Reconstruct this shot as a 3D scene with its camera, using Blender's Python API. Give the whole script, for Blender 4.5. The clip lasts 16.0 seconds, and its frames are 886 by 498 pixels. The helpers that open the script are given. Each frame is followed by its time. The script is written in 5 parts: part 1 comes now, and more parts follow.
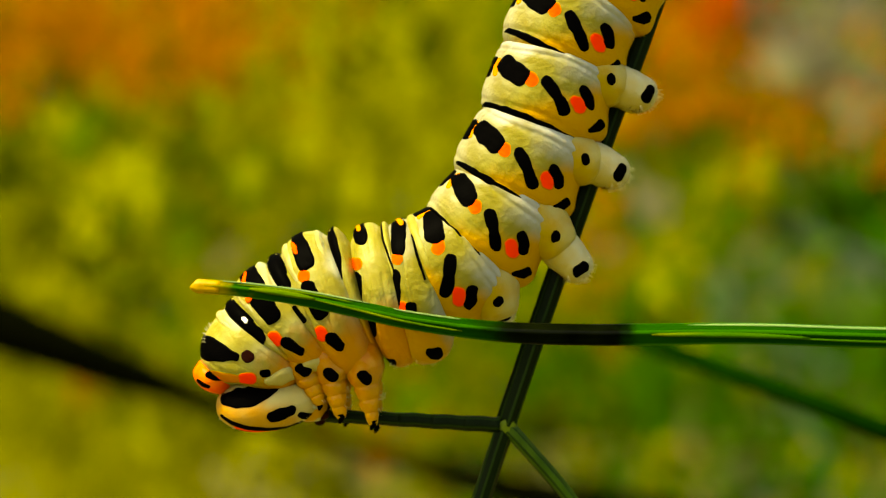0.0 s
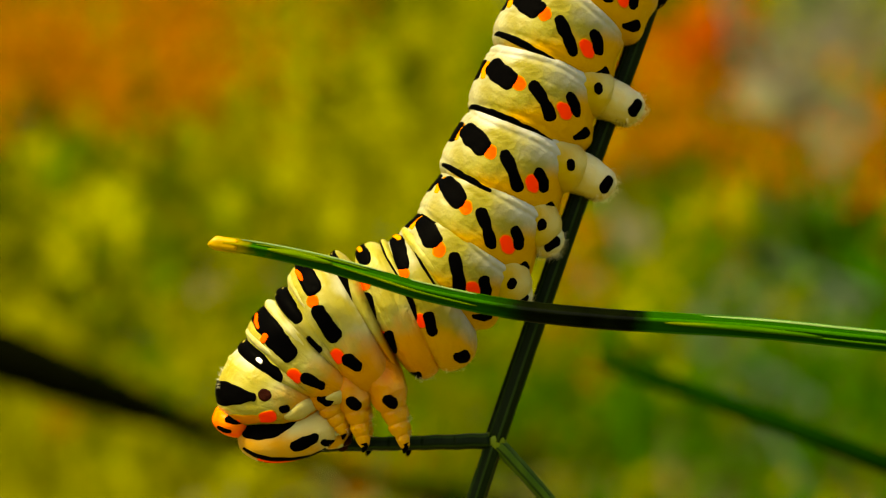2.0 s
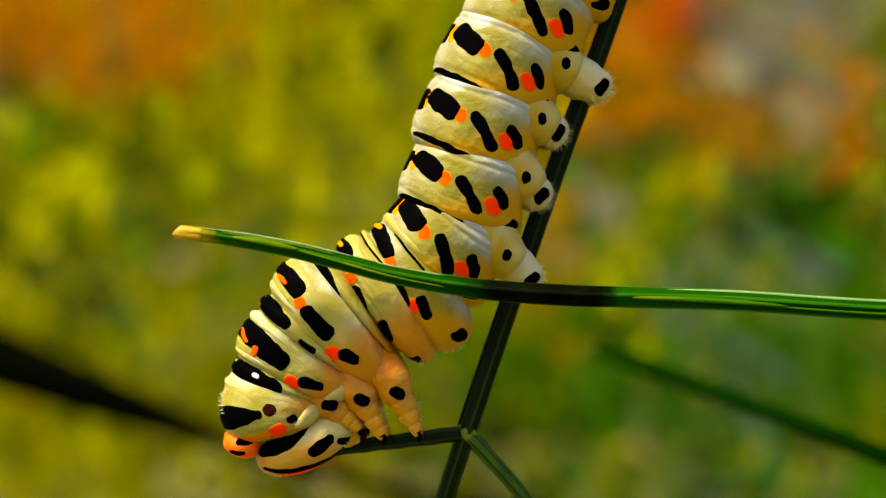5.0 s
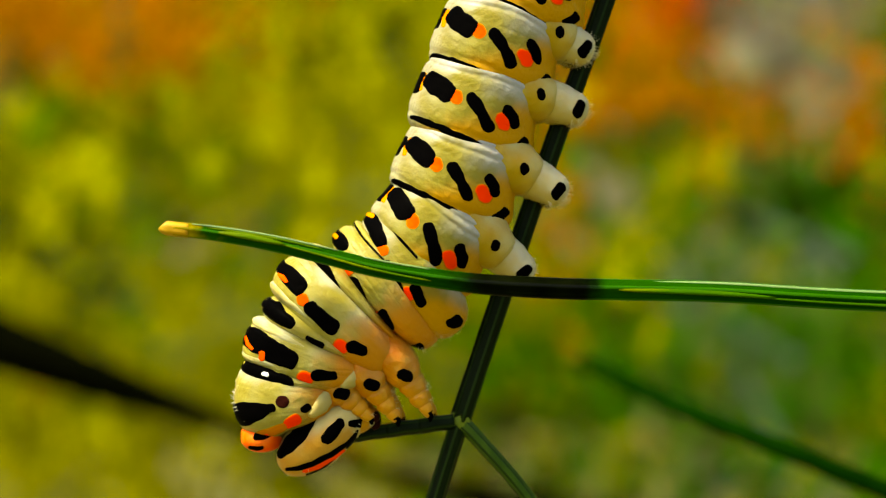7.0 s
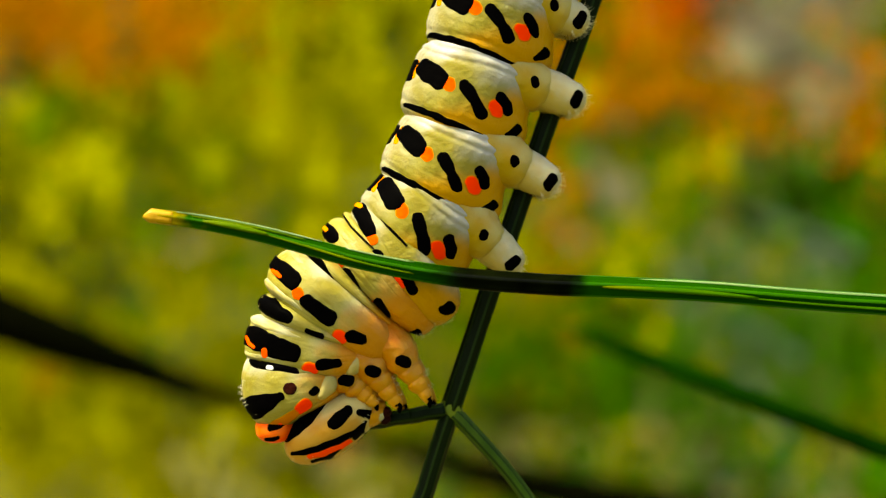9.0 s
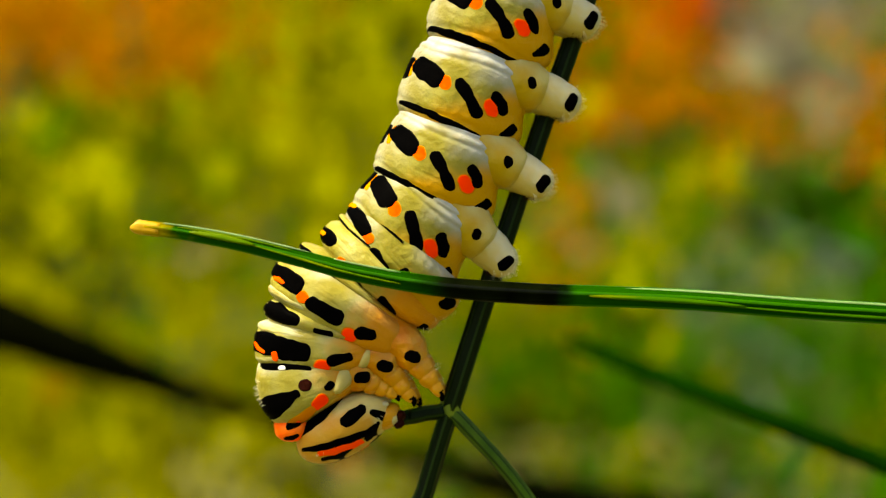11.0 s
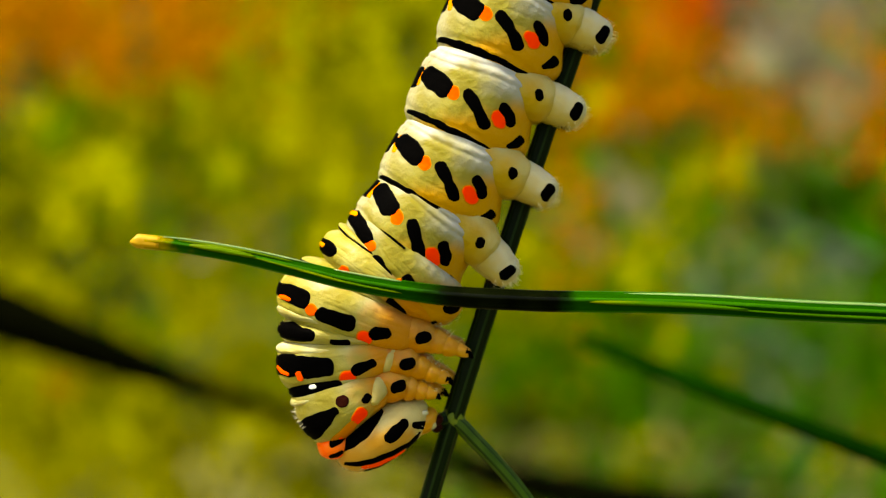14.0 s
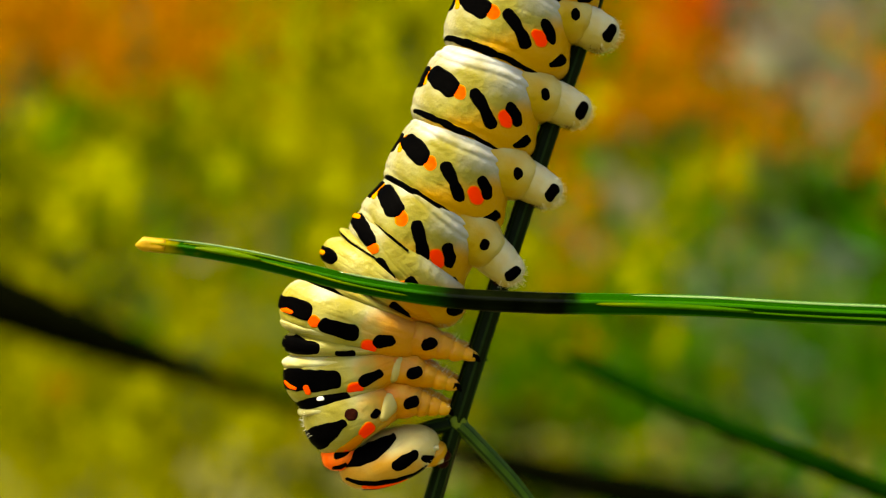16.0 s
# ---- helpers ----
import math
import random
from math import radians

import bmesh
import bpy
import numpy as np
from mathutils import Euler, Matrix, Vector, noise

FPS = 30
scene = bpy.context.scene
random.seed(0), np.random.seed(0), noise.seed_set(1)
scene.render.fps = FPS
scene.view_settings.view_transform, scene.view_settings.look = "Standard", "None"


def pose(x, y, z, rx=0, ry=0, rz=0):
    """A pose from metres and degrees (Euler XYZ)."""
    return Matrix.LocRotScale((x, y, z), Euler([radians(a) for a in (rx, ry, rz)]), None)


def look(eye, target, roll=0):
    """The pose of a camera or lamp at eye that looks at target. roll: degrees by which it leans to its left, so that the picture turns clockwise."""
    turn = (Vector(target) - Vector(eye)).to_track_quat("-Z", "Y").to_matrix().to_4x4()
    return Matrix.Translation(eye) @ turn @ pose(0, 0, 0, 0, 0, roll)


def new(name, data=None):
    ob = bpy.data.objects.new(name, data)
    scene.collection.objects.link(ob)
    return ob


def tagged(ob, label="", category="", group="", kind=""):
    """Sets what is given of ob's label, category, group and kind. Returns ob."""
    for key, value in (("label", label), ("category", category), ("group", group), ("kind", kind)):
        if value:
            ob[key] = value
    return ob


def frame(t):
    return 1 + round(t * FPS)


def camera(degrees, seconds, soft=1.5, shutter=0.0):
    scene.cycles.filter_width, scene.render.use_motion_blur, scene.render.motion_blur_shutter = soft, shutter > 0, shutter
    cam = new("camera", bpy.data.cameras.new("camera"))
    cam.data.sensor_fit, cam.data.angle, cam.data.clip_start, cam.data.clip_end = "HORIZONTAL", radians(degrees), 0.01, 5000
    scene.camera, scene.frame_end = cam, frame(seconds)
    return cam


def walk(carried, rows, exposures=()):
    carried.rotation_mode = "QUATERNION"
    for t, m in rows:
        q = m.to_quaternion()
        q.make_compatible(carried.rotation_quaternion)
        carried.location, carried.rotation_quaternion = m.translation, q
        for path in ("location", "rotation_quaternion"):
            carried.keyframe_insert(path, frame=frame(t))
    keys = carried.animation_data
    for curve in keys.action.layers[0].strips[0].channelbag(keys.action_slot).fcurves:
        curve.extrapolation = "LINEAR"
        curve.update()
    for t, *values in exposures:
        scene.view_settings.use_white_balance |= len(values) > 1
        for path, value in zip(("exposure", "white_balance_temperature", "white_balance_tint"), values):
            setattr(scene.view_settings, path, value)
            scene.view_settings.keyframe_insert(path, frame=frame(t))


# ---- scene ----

HEIGHT = 0.45          # the caterpillar above the ground, metres
U = 4.5e-5             # one drawing unit of the caterpillar, metres
FOCAL = 0.1119 / U     # drawing units at the caterpillar's distance

cam = camera(35.0, 16.0, soft=1.25)
EXPOSURES = [(t, stops + 0.34, kelvin + 450, tint - 5) for t, stops, kelvin, tint in [(0, 1.70, 11600, -8), (2.5, 1.65, 11000, -1), (3.5, 1.64, 8900, 6), (5, 1.64, 6900, 12), (7.5, 1.78, 7700, 4), (9, 1.78, 7700, 4), (16, 1.78, 7700, 4)]]
walk(cam, [(t, pose(0, -0.1119, HEIGHT, 90 + up, 0, left)) for t, left, up in [(0, 0.00, 0.00), (0.5, -0.39, 0.25), (1, -0.46, 0.74), (1.5, -0.60, 1.02), (2, -0.81, 1.24), (2.5, -1.38, 1.20), (3, -1.73, 1.13), (3.5, -1.94, 0.99), (4, -2.05, 0.74), (4.5, -1.80, 0.39), (5, -1.91, 0.14), (7.5, -1.52, -0.42), (8, -1.62, -0.46), (8.5, -1.59, -0.53), (9, -1.45, -0.53), (11.5, -1.13, -0.04), (12, -1.22, -0.02), (12.5, -1.15, -0.18), (13, -1.22, 0.00), (13.5, -1.08, -0.07), (14, -0.86, -0.25), (14.5, -0.86, -0.14), (15, -0.85, -0.18), (15.5, -0.97, -0.28), (16, -0.88, -0.19)]], EXPOSURES)
cam.data.dof.use_dof = True
cam.data.dof.focus_distance = 0.1082
cam.data.dof.aperture_fstop = 16

# ---- light ----
SUN_FROM = Vector((-0.45, -0.22, 0.86)).normalized()
world = bpy.data.worlds.new("meadow_sky")
scene.world = world
world.use_nodes = True
wn = world.node_tree.nodes
sky = wn.new("ShaderNodeTexSky")
sky.sky_type = "NISHITA"
sky.sun_disc = False
sky.air_density = 0.6
sky.dust_density = 3.0
sky.sun_elevation = math.asin(SUN_FROM.z)
sky.sun_rotation = math.atan2(SUN_FROM.x, SUN_FROM.y)
wn["Background"].inputs["Strength"].default_value = 0.10
world.node_tree.links.new(sky.outputs["Color"], wn["Background"].inputs["Color"])
sun = new("sun", bpy.data.lights.new("sun", "SUN"))
sun.data.energy = 2.4
sun.data.angle = radians(10)
sun.data.color = (1.0, 0.93, 0.80)
sun.matrix_world = look(SUN_FROM * 5, (0, 0, 0))


# ---- materials ----
def skin(name, body, pale, belly, pale_at=0.0022, belly_at=0.003, lean=0.0, soft=0.0012, back_at=None, warm=0.9, **k):
    """Caterpillar skin: paler along the rear edge of each ring, warmer towards the belly, with blotches. Part pigment,
    part top light and warm bounce painted into the colour.
    """
    m = material(name, body, **k)
    n, l = m.node_tree.nodes, m.node_tree.links
    b, ramp = n["Principled BSDF"], n["Color Ramp"]
    co = next(q for q in n if q.bl_idname == "ShaderNodeTexCoord")
    sep = n.new("ShaderNodeSeparateXYZ")
    l.new(co.outputs["Object"], sep.inputs[0])
    blot = n.new("ShaderNodeTexNoise")
    blot.inputs["Scale"].default_value = 420
    l.new(co.outputs["Object"], blot.inputs["Vector"])
    last = ramp.outputs["Color"]
    bands = [("Z", pale_at, pale, 0.88), ("X", belly_at, belly, warm)]
    if back_at is not None:
        bands.insert(1, ("B", back_at, pale, 0.30))
    for axis, edge, colour, amount in bands:
        add = n.new("ShaderNodeMath")
        add.operation = "MULTIPLY_ADD"
        add.inputs[1].default_value = 0.004
        l.new(blot.outputs["Fac"], add.inputs[0])
        if axis == "X":
            slant = n.new("ShaderNodeMath")
            slant.operation = "MULTIPLY_ADD"
            slant.inputs[1].default_value = -lean
            l.new(sep.outputs["Z"], slant.inputs[0])
            l.new(sep.outputs["X"], slant.inputs[2])
            l.new(slant.outputs[0], add.inputs[2])
        elif axis == "B":
            turn = n.new("ShaderNodeMath")
            turn.operation = "MULTIPLY"
            turn.inputs[1].default_value = -1
            l.new(sep.outputs["X"], turn.inputs[0])
            l.new(turn.outputs[0], add.inputs[2])
        else:
            tip = n.new("ShaderNodeMath")
            tip.operation = "MULTIPLY_ADD"
            tip.inputs[1].default_value = 0.12 * min(1, max(0, lean))
            l.new(sep.outputs["X"], tip.inputs[0])
            l.new(sep.outputs["Z"], tip.inputs[2])
            l.new(tip.outputs[0], add.inputs[2])
        rng_ = n.new("ShaderNodeMapRange")
        rng_.interpolation_type = "SMOOTHSTEP"
        rng_.inputs["From Min"].default_value = edge + 0.002 - soft
        rng_.inputs["From Max"].default_value = edge + 0.002 + soft
        rng_.inputs["To Max"].default_value = amount
        l.new(add.outputs[0], rng_.inputs["Value"])
        mixer = n.new("ShaderNodeMix")
        mixer.data_type = "RGBA"
        l.new(rng_.outputs["Result"], mixer.inputs["Factor"])
        col = [q for q in mixer.inputs if q.type == "RGBA"]
        col[1].default_value = (*colour, 1)
        l.new(last, col[0])
        last = next(q for q in mixer.outputs if q.type == "RGBA")
    l.new(last, b.inputs["Base Color"])
    return m


def material(name, colours, rough=0.5, scale=900.0, bump=0.0, bump_scale=2500.0, subsurface=0.0, reach=0.0016, glow=(1.0, 0.55, 0.18), translucent=0.0, spec=0.5, island=0.0, stretch=(1, 1, 1)):
    """Two-scale variation between the given base colours, with fine relief; sizes in 1/metres."""
    m = bpy.data.materials.new(name)
    m.use_nodes = True
    nt = m.node_tree
    n, l = nt.nodes, nt.links
    b = n["Principled BSDF"]
    co = n.new("ShaderNodeTexCoord")
    mp = n.new("ShaderNodeMapping")
    mp.inputs["Scale"].default_value = stretch
    l.new(co.outputs["Object"], mp.inputs["Vector"])
    big = n.new("ShaderNodeTexNoise")
    big.inputs["Scale"].default_value = scale * 0.25
    big.inputs["Detail"].default_value = 2
    small = n.new("ShaderNodeTexNoise")
    small.inputs["Scale"].default_value = scale
    small.inputs["Detail"].default_value = 5
    l.new(mp.outputs["Vector"], big.inputs["Vector"])
    l.new(mp.outputs["Vector"], small.inputs["Vector"])
    mix = n.new("ShaderNodeMath")
    mix.operation = "MULTIPLY_ADD"
    mix.inputs[1].default_value = 0.6
    l.new(big.outputs["Fac"], mix.inputs[0])
    half = n.new("ShaderNodeMath")
    half.operation = "MULTIPLY"
    half.inputs[1].default_value = 0.4
    l.new(small.outputs["Fac"], half.inputs[0])
    l.new(half.outputs[0], mix.inputs[2])
    fac = mix.outputs[0]
    if island:
        geo = n.new("ShaderNodeNewGeometry")
        add = n.new("ShaderNodeMath")
        add.operation = "MULTIPLY_ADD"
        add.inputs[1].default_value = island
        l.new(geo.outputs["Random Per Island"], add.inputs[0])
        sub = n.new("ShaderNodeMath")
        sub.operation = "SUBTRACT"
        sub.inputs[1].default_value = island / 2
        l.new(fac, sub.inputs[0])
        l.new(sub.outputs[0], add.inputs[2])
        fac = add.outputs[0]
    ramp = n.new("ShaderNodeValToRGB")
    while len(ramp.color_ramp.elements) < len(colours):
        ramp.color_ramp.elements.new(0.5)
    for i, c in enumerate(colours):
        e = ramp.color_ramp.elements[i]
        e.position = 0.25 + 0.5 * i / max(1, len(colours) - 1)
        e.color = (*c, 1)
    l.new(fac, ramp.inputs["Fac"])
    l.new(ramp.outputs["Color"], b.inputs["Base Color"])
    b.inputs["Roughness"].default_value = rough
    b.inputs["Specular IOR Level"].default_value = spec
    if subsurface:
        b.inputs["Subsurface Weight"].default_value = subsurface
        b.inputs["Subsurface Radius"].default_value = glow
        b.inputs["Subsurface Scale"].default_value = reach
    if bump:
        rel = n.new("ShaderNodeTexNoise")
        rel.inputs["Scale"].default_value = bump_scale
        rel.inputs["Detail"].default_value = 4
        l.new(mp.outputs["Vector"], rel.inputs["Vector"])
        bm_ = n.new("ShaderNodeBump")
        bm_.inputs["Strength"].default_value = bump
        bm_.inputs["Distance"].default_value = 0.0003
        l.new(rel.outputs["Fac"], bm_.inputs["Height"])
        l.new(bm_.outputs["Normal"], b.inputs["Normal"])
    if translucent:
        tr = n.new("ShaderNodeBsdfTranslucent")
        l.new(ramp.outputs["Color"], tr.inputs["Color"])
        ms = n.new("ShaderNodeMixShader")
        ms.inputs["Fac"].default_value = translucent
        l.new(b.outputs["BSDF"], ms.inputs[1])
        l.new(tr.outputs["BSDF"], ms.inputs[2])
        l.new(ms.outputs["Shader"], n["Material Output"].inputs["Surface"])
    return m


SKIN = skin("caterpillar_skin", [(0.134, 0.110, 0.004), (0.190, 0.162, 0.015), (0.240, 0.216, 0.038)], (0.365, 0.37, 0.375), (0.48, 0.230, 0.003), 0.0022, 0.0019, lean=1.5, soft=0.0015, back_at=0.0033, rough=0.40, scale=500, bump=0.5, bump_scale=1400, subsurface=0.2, spec=0.14)
SKIN_THORAX = skin("thorax_skin", [(0.190, 0.148, 0.007), (0.260, 0.224, 0.032), (0.33, 0.300, 0.10)], (0.42, 0.41, 0.30), (0.54, 0.185, 0.001), 0.0019, 0.0014, lean=0.25, warm=0.78, rough=0.40, scale=450, bump=0.5, bump_scale=1400, subsurface=0.2, spec=0.14)
SKIN_FOLD = skin("pale_fold_skin", [(0.23, 0.17, 0.01), (0.34, 0.30, 0.10), (0.40, 0.39, 0.20)], (0.43, 0.43, 0.26), (0.54, 0.19, 0.001), 0.0004, 0.0019, lean=0.25, soft=0.0007, warm=0.85, rough=0.40, scale=450, bump=0.5, bump_scale=1400, subsurface=0.2, spec=0.14)
SKIN_LEG = skin("leg_skin", [(0.50, 0.10, 0.0005), (0.48, 0.15, 0.001), (0.44, 0.21, 0.004)], (0.43, 0.32, 0.06), (0.47, 0.22, 0.006), 0.0012, 0.0012, soft=0.0018, rough=0.38, scale=620, bump=0.5, bump_scale=2000, subsurface=0.3, spec=0.25)
SKIN_PROLEG = skin("proleg_skin", [(0.40, 0.20, 0.003), (0.38, 0.23, 0.005), (0.34, 0.25, 0.010)], (0.42, 0.39, 0.20), (0.42, 0.34, 0.10), 0.0012, 0.0016, soft=0.0020, rough=0.42, scale=420, bump=0.4, bump_scale=1500, subsurface=0.25, spec=0.2)
PROLEG_TIP = skin("proleg_tip_skin", [(0.43, 0.27, 0.02), (0.41, 0.30, 0.05), (0.40, 0.33, 0.09)], (0.42, 0.41, 0.30), (0.42, 0.39, 0.24), 0.0002, 0.0014, soft=0.0014, rough=0.42, scale=420, bump=0.4, bump_scale=1500, subsurface=0.25, spec=0.2)
SKIN_HEAD = skin("head_capsule", [(0.4406, 0.1615, 0.00512), (0.4406, 0.2099, 0.016), (0.4223, 0.2584, 0.0384)], (0.46, 0.41, 0.18), (0.46, 0.38, 0.14), 0.0009, 0.0018, rough=0.38, scale=420, bump=0.25, bump_scale=2500, subsurface=0.15, spec=0.25)
SKIN_FLAP = material("pale_flap_skin", [(0.36, 0.22, 0.02), (0.38, 0.30, 0.07), (0.42, 0.38, 0.18)], 0.42, 420, 0.3, 1500, subsurface=0.2, spec=0.2)
COLLAR = material("orange_collar", [(1.0, 0.045, 0.001), (1.0, 0.085, 0.002), (0.75, 0.28, 0.03)], 0.45, 620, 0.4, 2000, spec=0.1)
BLACK = material("black_marking", [(0.0005, 0.0005, 0.0005), (0.001, 0.0008, 0.0008)], 0.45, 1500, 0.05, 5000, spec=0.002)
BROWN = material("dark_brown_marking", [(0.006, 0.0015, 0.001), (0.03, 0.005, 0.002)], 0.45, 1500, 0.3, 3500, spec=0.02)
RED = material("orange_red_spot", [(1.0, 0.030, 0.001), (1.0, 0.055, 0.001)], 0.8, 1200, 0.2, 3000, spec=0.0)
ORANGE = material("orange_spot", [(1.0, 0.050, 0.001), (1.0, 0.095, 0.002)], 0.8, 1200, 0.2, 3000, spec=0.0)
YELLOW = material("yellow_spot", [(0.55, 0.14, 0.002), (0.55, 0.21, 0.004)], 0.8, 1200, 0.2, 3000, spec=0.0)
WHITE = material("white_dot", [(0.75, 0.74, 0.7), (0.85, 0.84, 0.8)], 0.3, 1500)
HAIR = material("pale_bristle", [(0.6, 0.55, 0.35), (0.75, 0.7, 0.5)], 0.4, 2000, translucent=0.3)
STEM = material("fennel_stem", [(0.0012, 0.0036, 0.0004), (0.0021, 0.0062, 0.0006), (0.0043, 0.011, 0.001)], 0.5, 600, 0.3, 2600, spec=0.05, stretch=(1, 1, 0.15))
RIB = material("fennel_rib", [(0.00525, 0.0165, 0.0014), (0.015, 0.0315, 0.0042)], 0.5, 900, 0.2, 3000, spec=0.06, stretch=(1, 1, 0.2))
SHOOT = material("side_shoot", [(0.009, 0.028, 0.0012), (0.022, 0.056, 0.002), (0.062, 0.11, 0.007)], 0.45, 600, 0.3, 2600, spec=0.1, stretch=(1, 1, 0.3))
NODE = material("fennel_node", [(0.06, 0.105, 0.006), (0.13, 0.175, 0.014)], 0.45, 900, 0.2, 3000, spec=0.1)
TWIG = material("leaf_stalk", [(0.0008, 0.012, 0.0002), (0.0025, 0.028, 0.0003), (0.010, 0.062, 0.0006)], 0.28, 420, 0.5, 1800, subsurface=0.1, reach=0.0008, glow=(0.5, 1.0, 0.03), spec=0.0, stretch=(0.10, 1, 1))
TWIG_RIB = material("leaf_stalk_rib", [(0.003, 0.035, 0.0003), (0.010, 0.075, 0.0006), (0.035, 0.14, 0.001)], 0.28, 200, 0.35, 1800, subsurface=0.1, reach=0.0008, glow=(0.5, 1.0, 0.03), spec=0.06, stretch=(0.07, 1, 1))
TWIG_SHEEN = material("leaf_stalk_sheen", [(0.05, 0.13, 0.02), (0.13, 0.22, 0.06), (0.22, 0.30, 0.13)], 0.22, 240, 0.3, 1800, spec=0.6, stretch=(0.10, 1, 1))
STREAK = material("leaf_stalk_streak", [(0.003, 0.035, 0.0005), (0.025, 0.085, 0.001), (0.20, 0.20, 0.003)], 0.4, 700, 0.5, 1800, spec=0.03, stretch=(0.14, 1, 1))
TWIG_TIP = material("leaf_stalk_tip", [(0.37, 0.185, 0.002), (0.4, 0.235, 0.0075)], 0.45, 700, 0.3, 2400, spec=0.2, stretch=(0.4, 1, 1))
FAR_STALK = material("far_leaf_stalk", [(0.0007, 0.0078, 0.0003), (0.0017, 0.0145, 0.0003)], 0.8, 300, 0.2, 900, spec=0.0)
FAR_TIP = material("far_stalk_tip", [(0.045, 0.045, 0.002), (0.075, 0.065, 0.003)], 0.7, 300, spec=0.0)
BARK = material("dark_branch", [(0.0006, 0.0009, 0.0003), (0.0024, 0.0027, 0.0006)], 0.9, 250, 0.5, 500, spec=0.0)




def shadow_or_stain(m, first, last, colours, noise_scale=260.0):
    """Colours a stretch of a stalk, with uneven ends: a painted shadow or a dry yellow stain."""
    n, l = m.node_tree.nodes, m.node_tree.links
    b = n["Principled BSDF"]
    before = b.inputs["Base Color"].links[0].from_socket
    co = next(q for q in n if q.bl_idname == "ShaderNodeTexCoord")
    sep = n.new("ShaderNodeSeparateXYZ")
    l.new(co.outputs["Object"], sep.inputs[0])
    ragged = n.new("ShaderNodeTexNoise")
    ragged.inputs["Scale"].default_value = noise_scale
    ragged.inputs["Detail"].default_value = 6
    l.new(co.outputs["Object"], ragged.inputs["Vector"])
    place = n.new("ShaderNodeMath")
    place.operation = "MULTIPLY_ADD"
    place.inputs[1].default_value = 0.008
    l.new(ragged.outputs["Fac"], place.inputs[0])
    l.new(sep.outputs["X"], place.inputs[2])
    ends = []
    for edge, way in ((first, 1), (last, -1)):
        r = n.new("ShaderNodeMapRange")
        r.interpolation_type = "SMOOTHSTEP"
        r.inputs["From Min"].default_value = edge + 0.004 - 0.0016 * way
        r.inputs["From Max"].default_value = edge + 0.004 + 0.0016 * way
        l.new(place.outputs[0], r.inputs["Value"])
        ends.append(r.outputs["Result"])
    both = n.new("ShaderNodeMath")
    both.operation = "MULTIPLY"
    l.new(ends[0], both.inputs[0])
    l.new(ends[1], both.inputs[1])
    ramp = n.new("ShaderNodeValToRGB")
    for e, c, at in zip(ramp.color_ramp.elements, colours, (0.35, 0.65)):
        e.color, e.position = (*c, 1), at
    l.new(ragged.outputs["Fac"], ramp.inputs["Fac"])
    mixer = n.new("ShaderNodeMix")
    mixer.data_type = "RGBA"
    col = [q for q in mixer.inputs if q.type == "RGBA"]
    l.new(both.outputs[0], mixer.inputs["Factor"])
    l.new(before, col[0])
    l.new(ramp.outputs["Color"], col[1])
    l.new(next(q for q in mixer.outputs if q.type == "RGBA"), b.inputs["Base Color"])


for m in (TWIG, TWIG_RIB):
    # shadow across the stalk, painted near-black into its colour
    shadow_or_stain(m, 0.0222, 0.0325, ((0.0005, 0.0008, 0.0003), (0.003, 0.0045, 0.0008)))
    shadow_or_stain(m, -0.01, 0.0026, ((0.16, 0.13, 0.003), (0.30, 0.20, 0.004)), 420.0)



def fade(m, skin_colour):
    """Pigment that thins out into the skin towards the rim of a spot."""
    n, l = m.node_tree.nodes, m.node_tree.links
    b = n["Principled BSDF"]
    before = b.inputs["Base Color"].links[0].from_socket
    amount = n.new("ShaderNodeAttribute")
    amount.attribute_name = "pigment"
    mixer = n.new("ShaderNodeMix")
    mixer.data_type = "RGBA"
    col = [q for q in mixer.inputs if q.type == "RGBA"]
    col[0].default_value = (*skin_colour, 1)
    l.new(amount.outputs["Fac"], mixer.inputs["Factor"])
    l.new(before, col[1])
    l.new(next(q for q in mixer.outputs if q.type == "RGBA"), b.inputs["Base Color"])


fade(RED, (0.34, 0.17, 0.01))
fade(ORANGE, (0.28, 0.18, 0.01))
fade(YELLOW, (0.25, 0.20, 0.015))


# ---- tools ----
MOVING = {}
DEEP = {}


def part(name, verts, faces, mats, parent, label="", slots=None, smooth=True):
    me = bpy.data.meshes.new(name)
    me.from_pydata([tuple(v) for v in verts], [], faces)
    for m in (mats if isinstance(mats, (list, tuple)) else [mats]):
        me.materials.append(m)
    if slots:
        me.polygons.foreach_set("material_index", slots)
    me.polygons.foreach_set("use_smooth", [smooth] * len(me.polygons))
    me.update()
    ob = new(name, me)
    ob.parent = parent
    if label:
        ob["label"] = label
    return ob


def turned(name, rows):
    """Rows of seconds, millimetres across and up, and degrees on the picture's plane, as poses at the depth of that part."""
    up = HEIGHT if name in ("plant", "twig", "stalk", "branch") else 0
    return [(t, pose(x / 1000, DEEP.get(name, 0), up + z / 1000, nod[0] if nod else 0, a, 0)) for t, x, z, a, *nod in rows]


def grid_faces(rows, cols, closed=True):
    out = []
    for i in range(rows - 1):
        for j in range(cols if closed else cols - 1):
            k = (j + 1) % cols
            out.append((i * cols + j, i * cols + k, (i + 1) * cols + k, (i + 1) * cols + j))
    return out


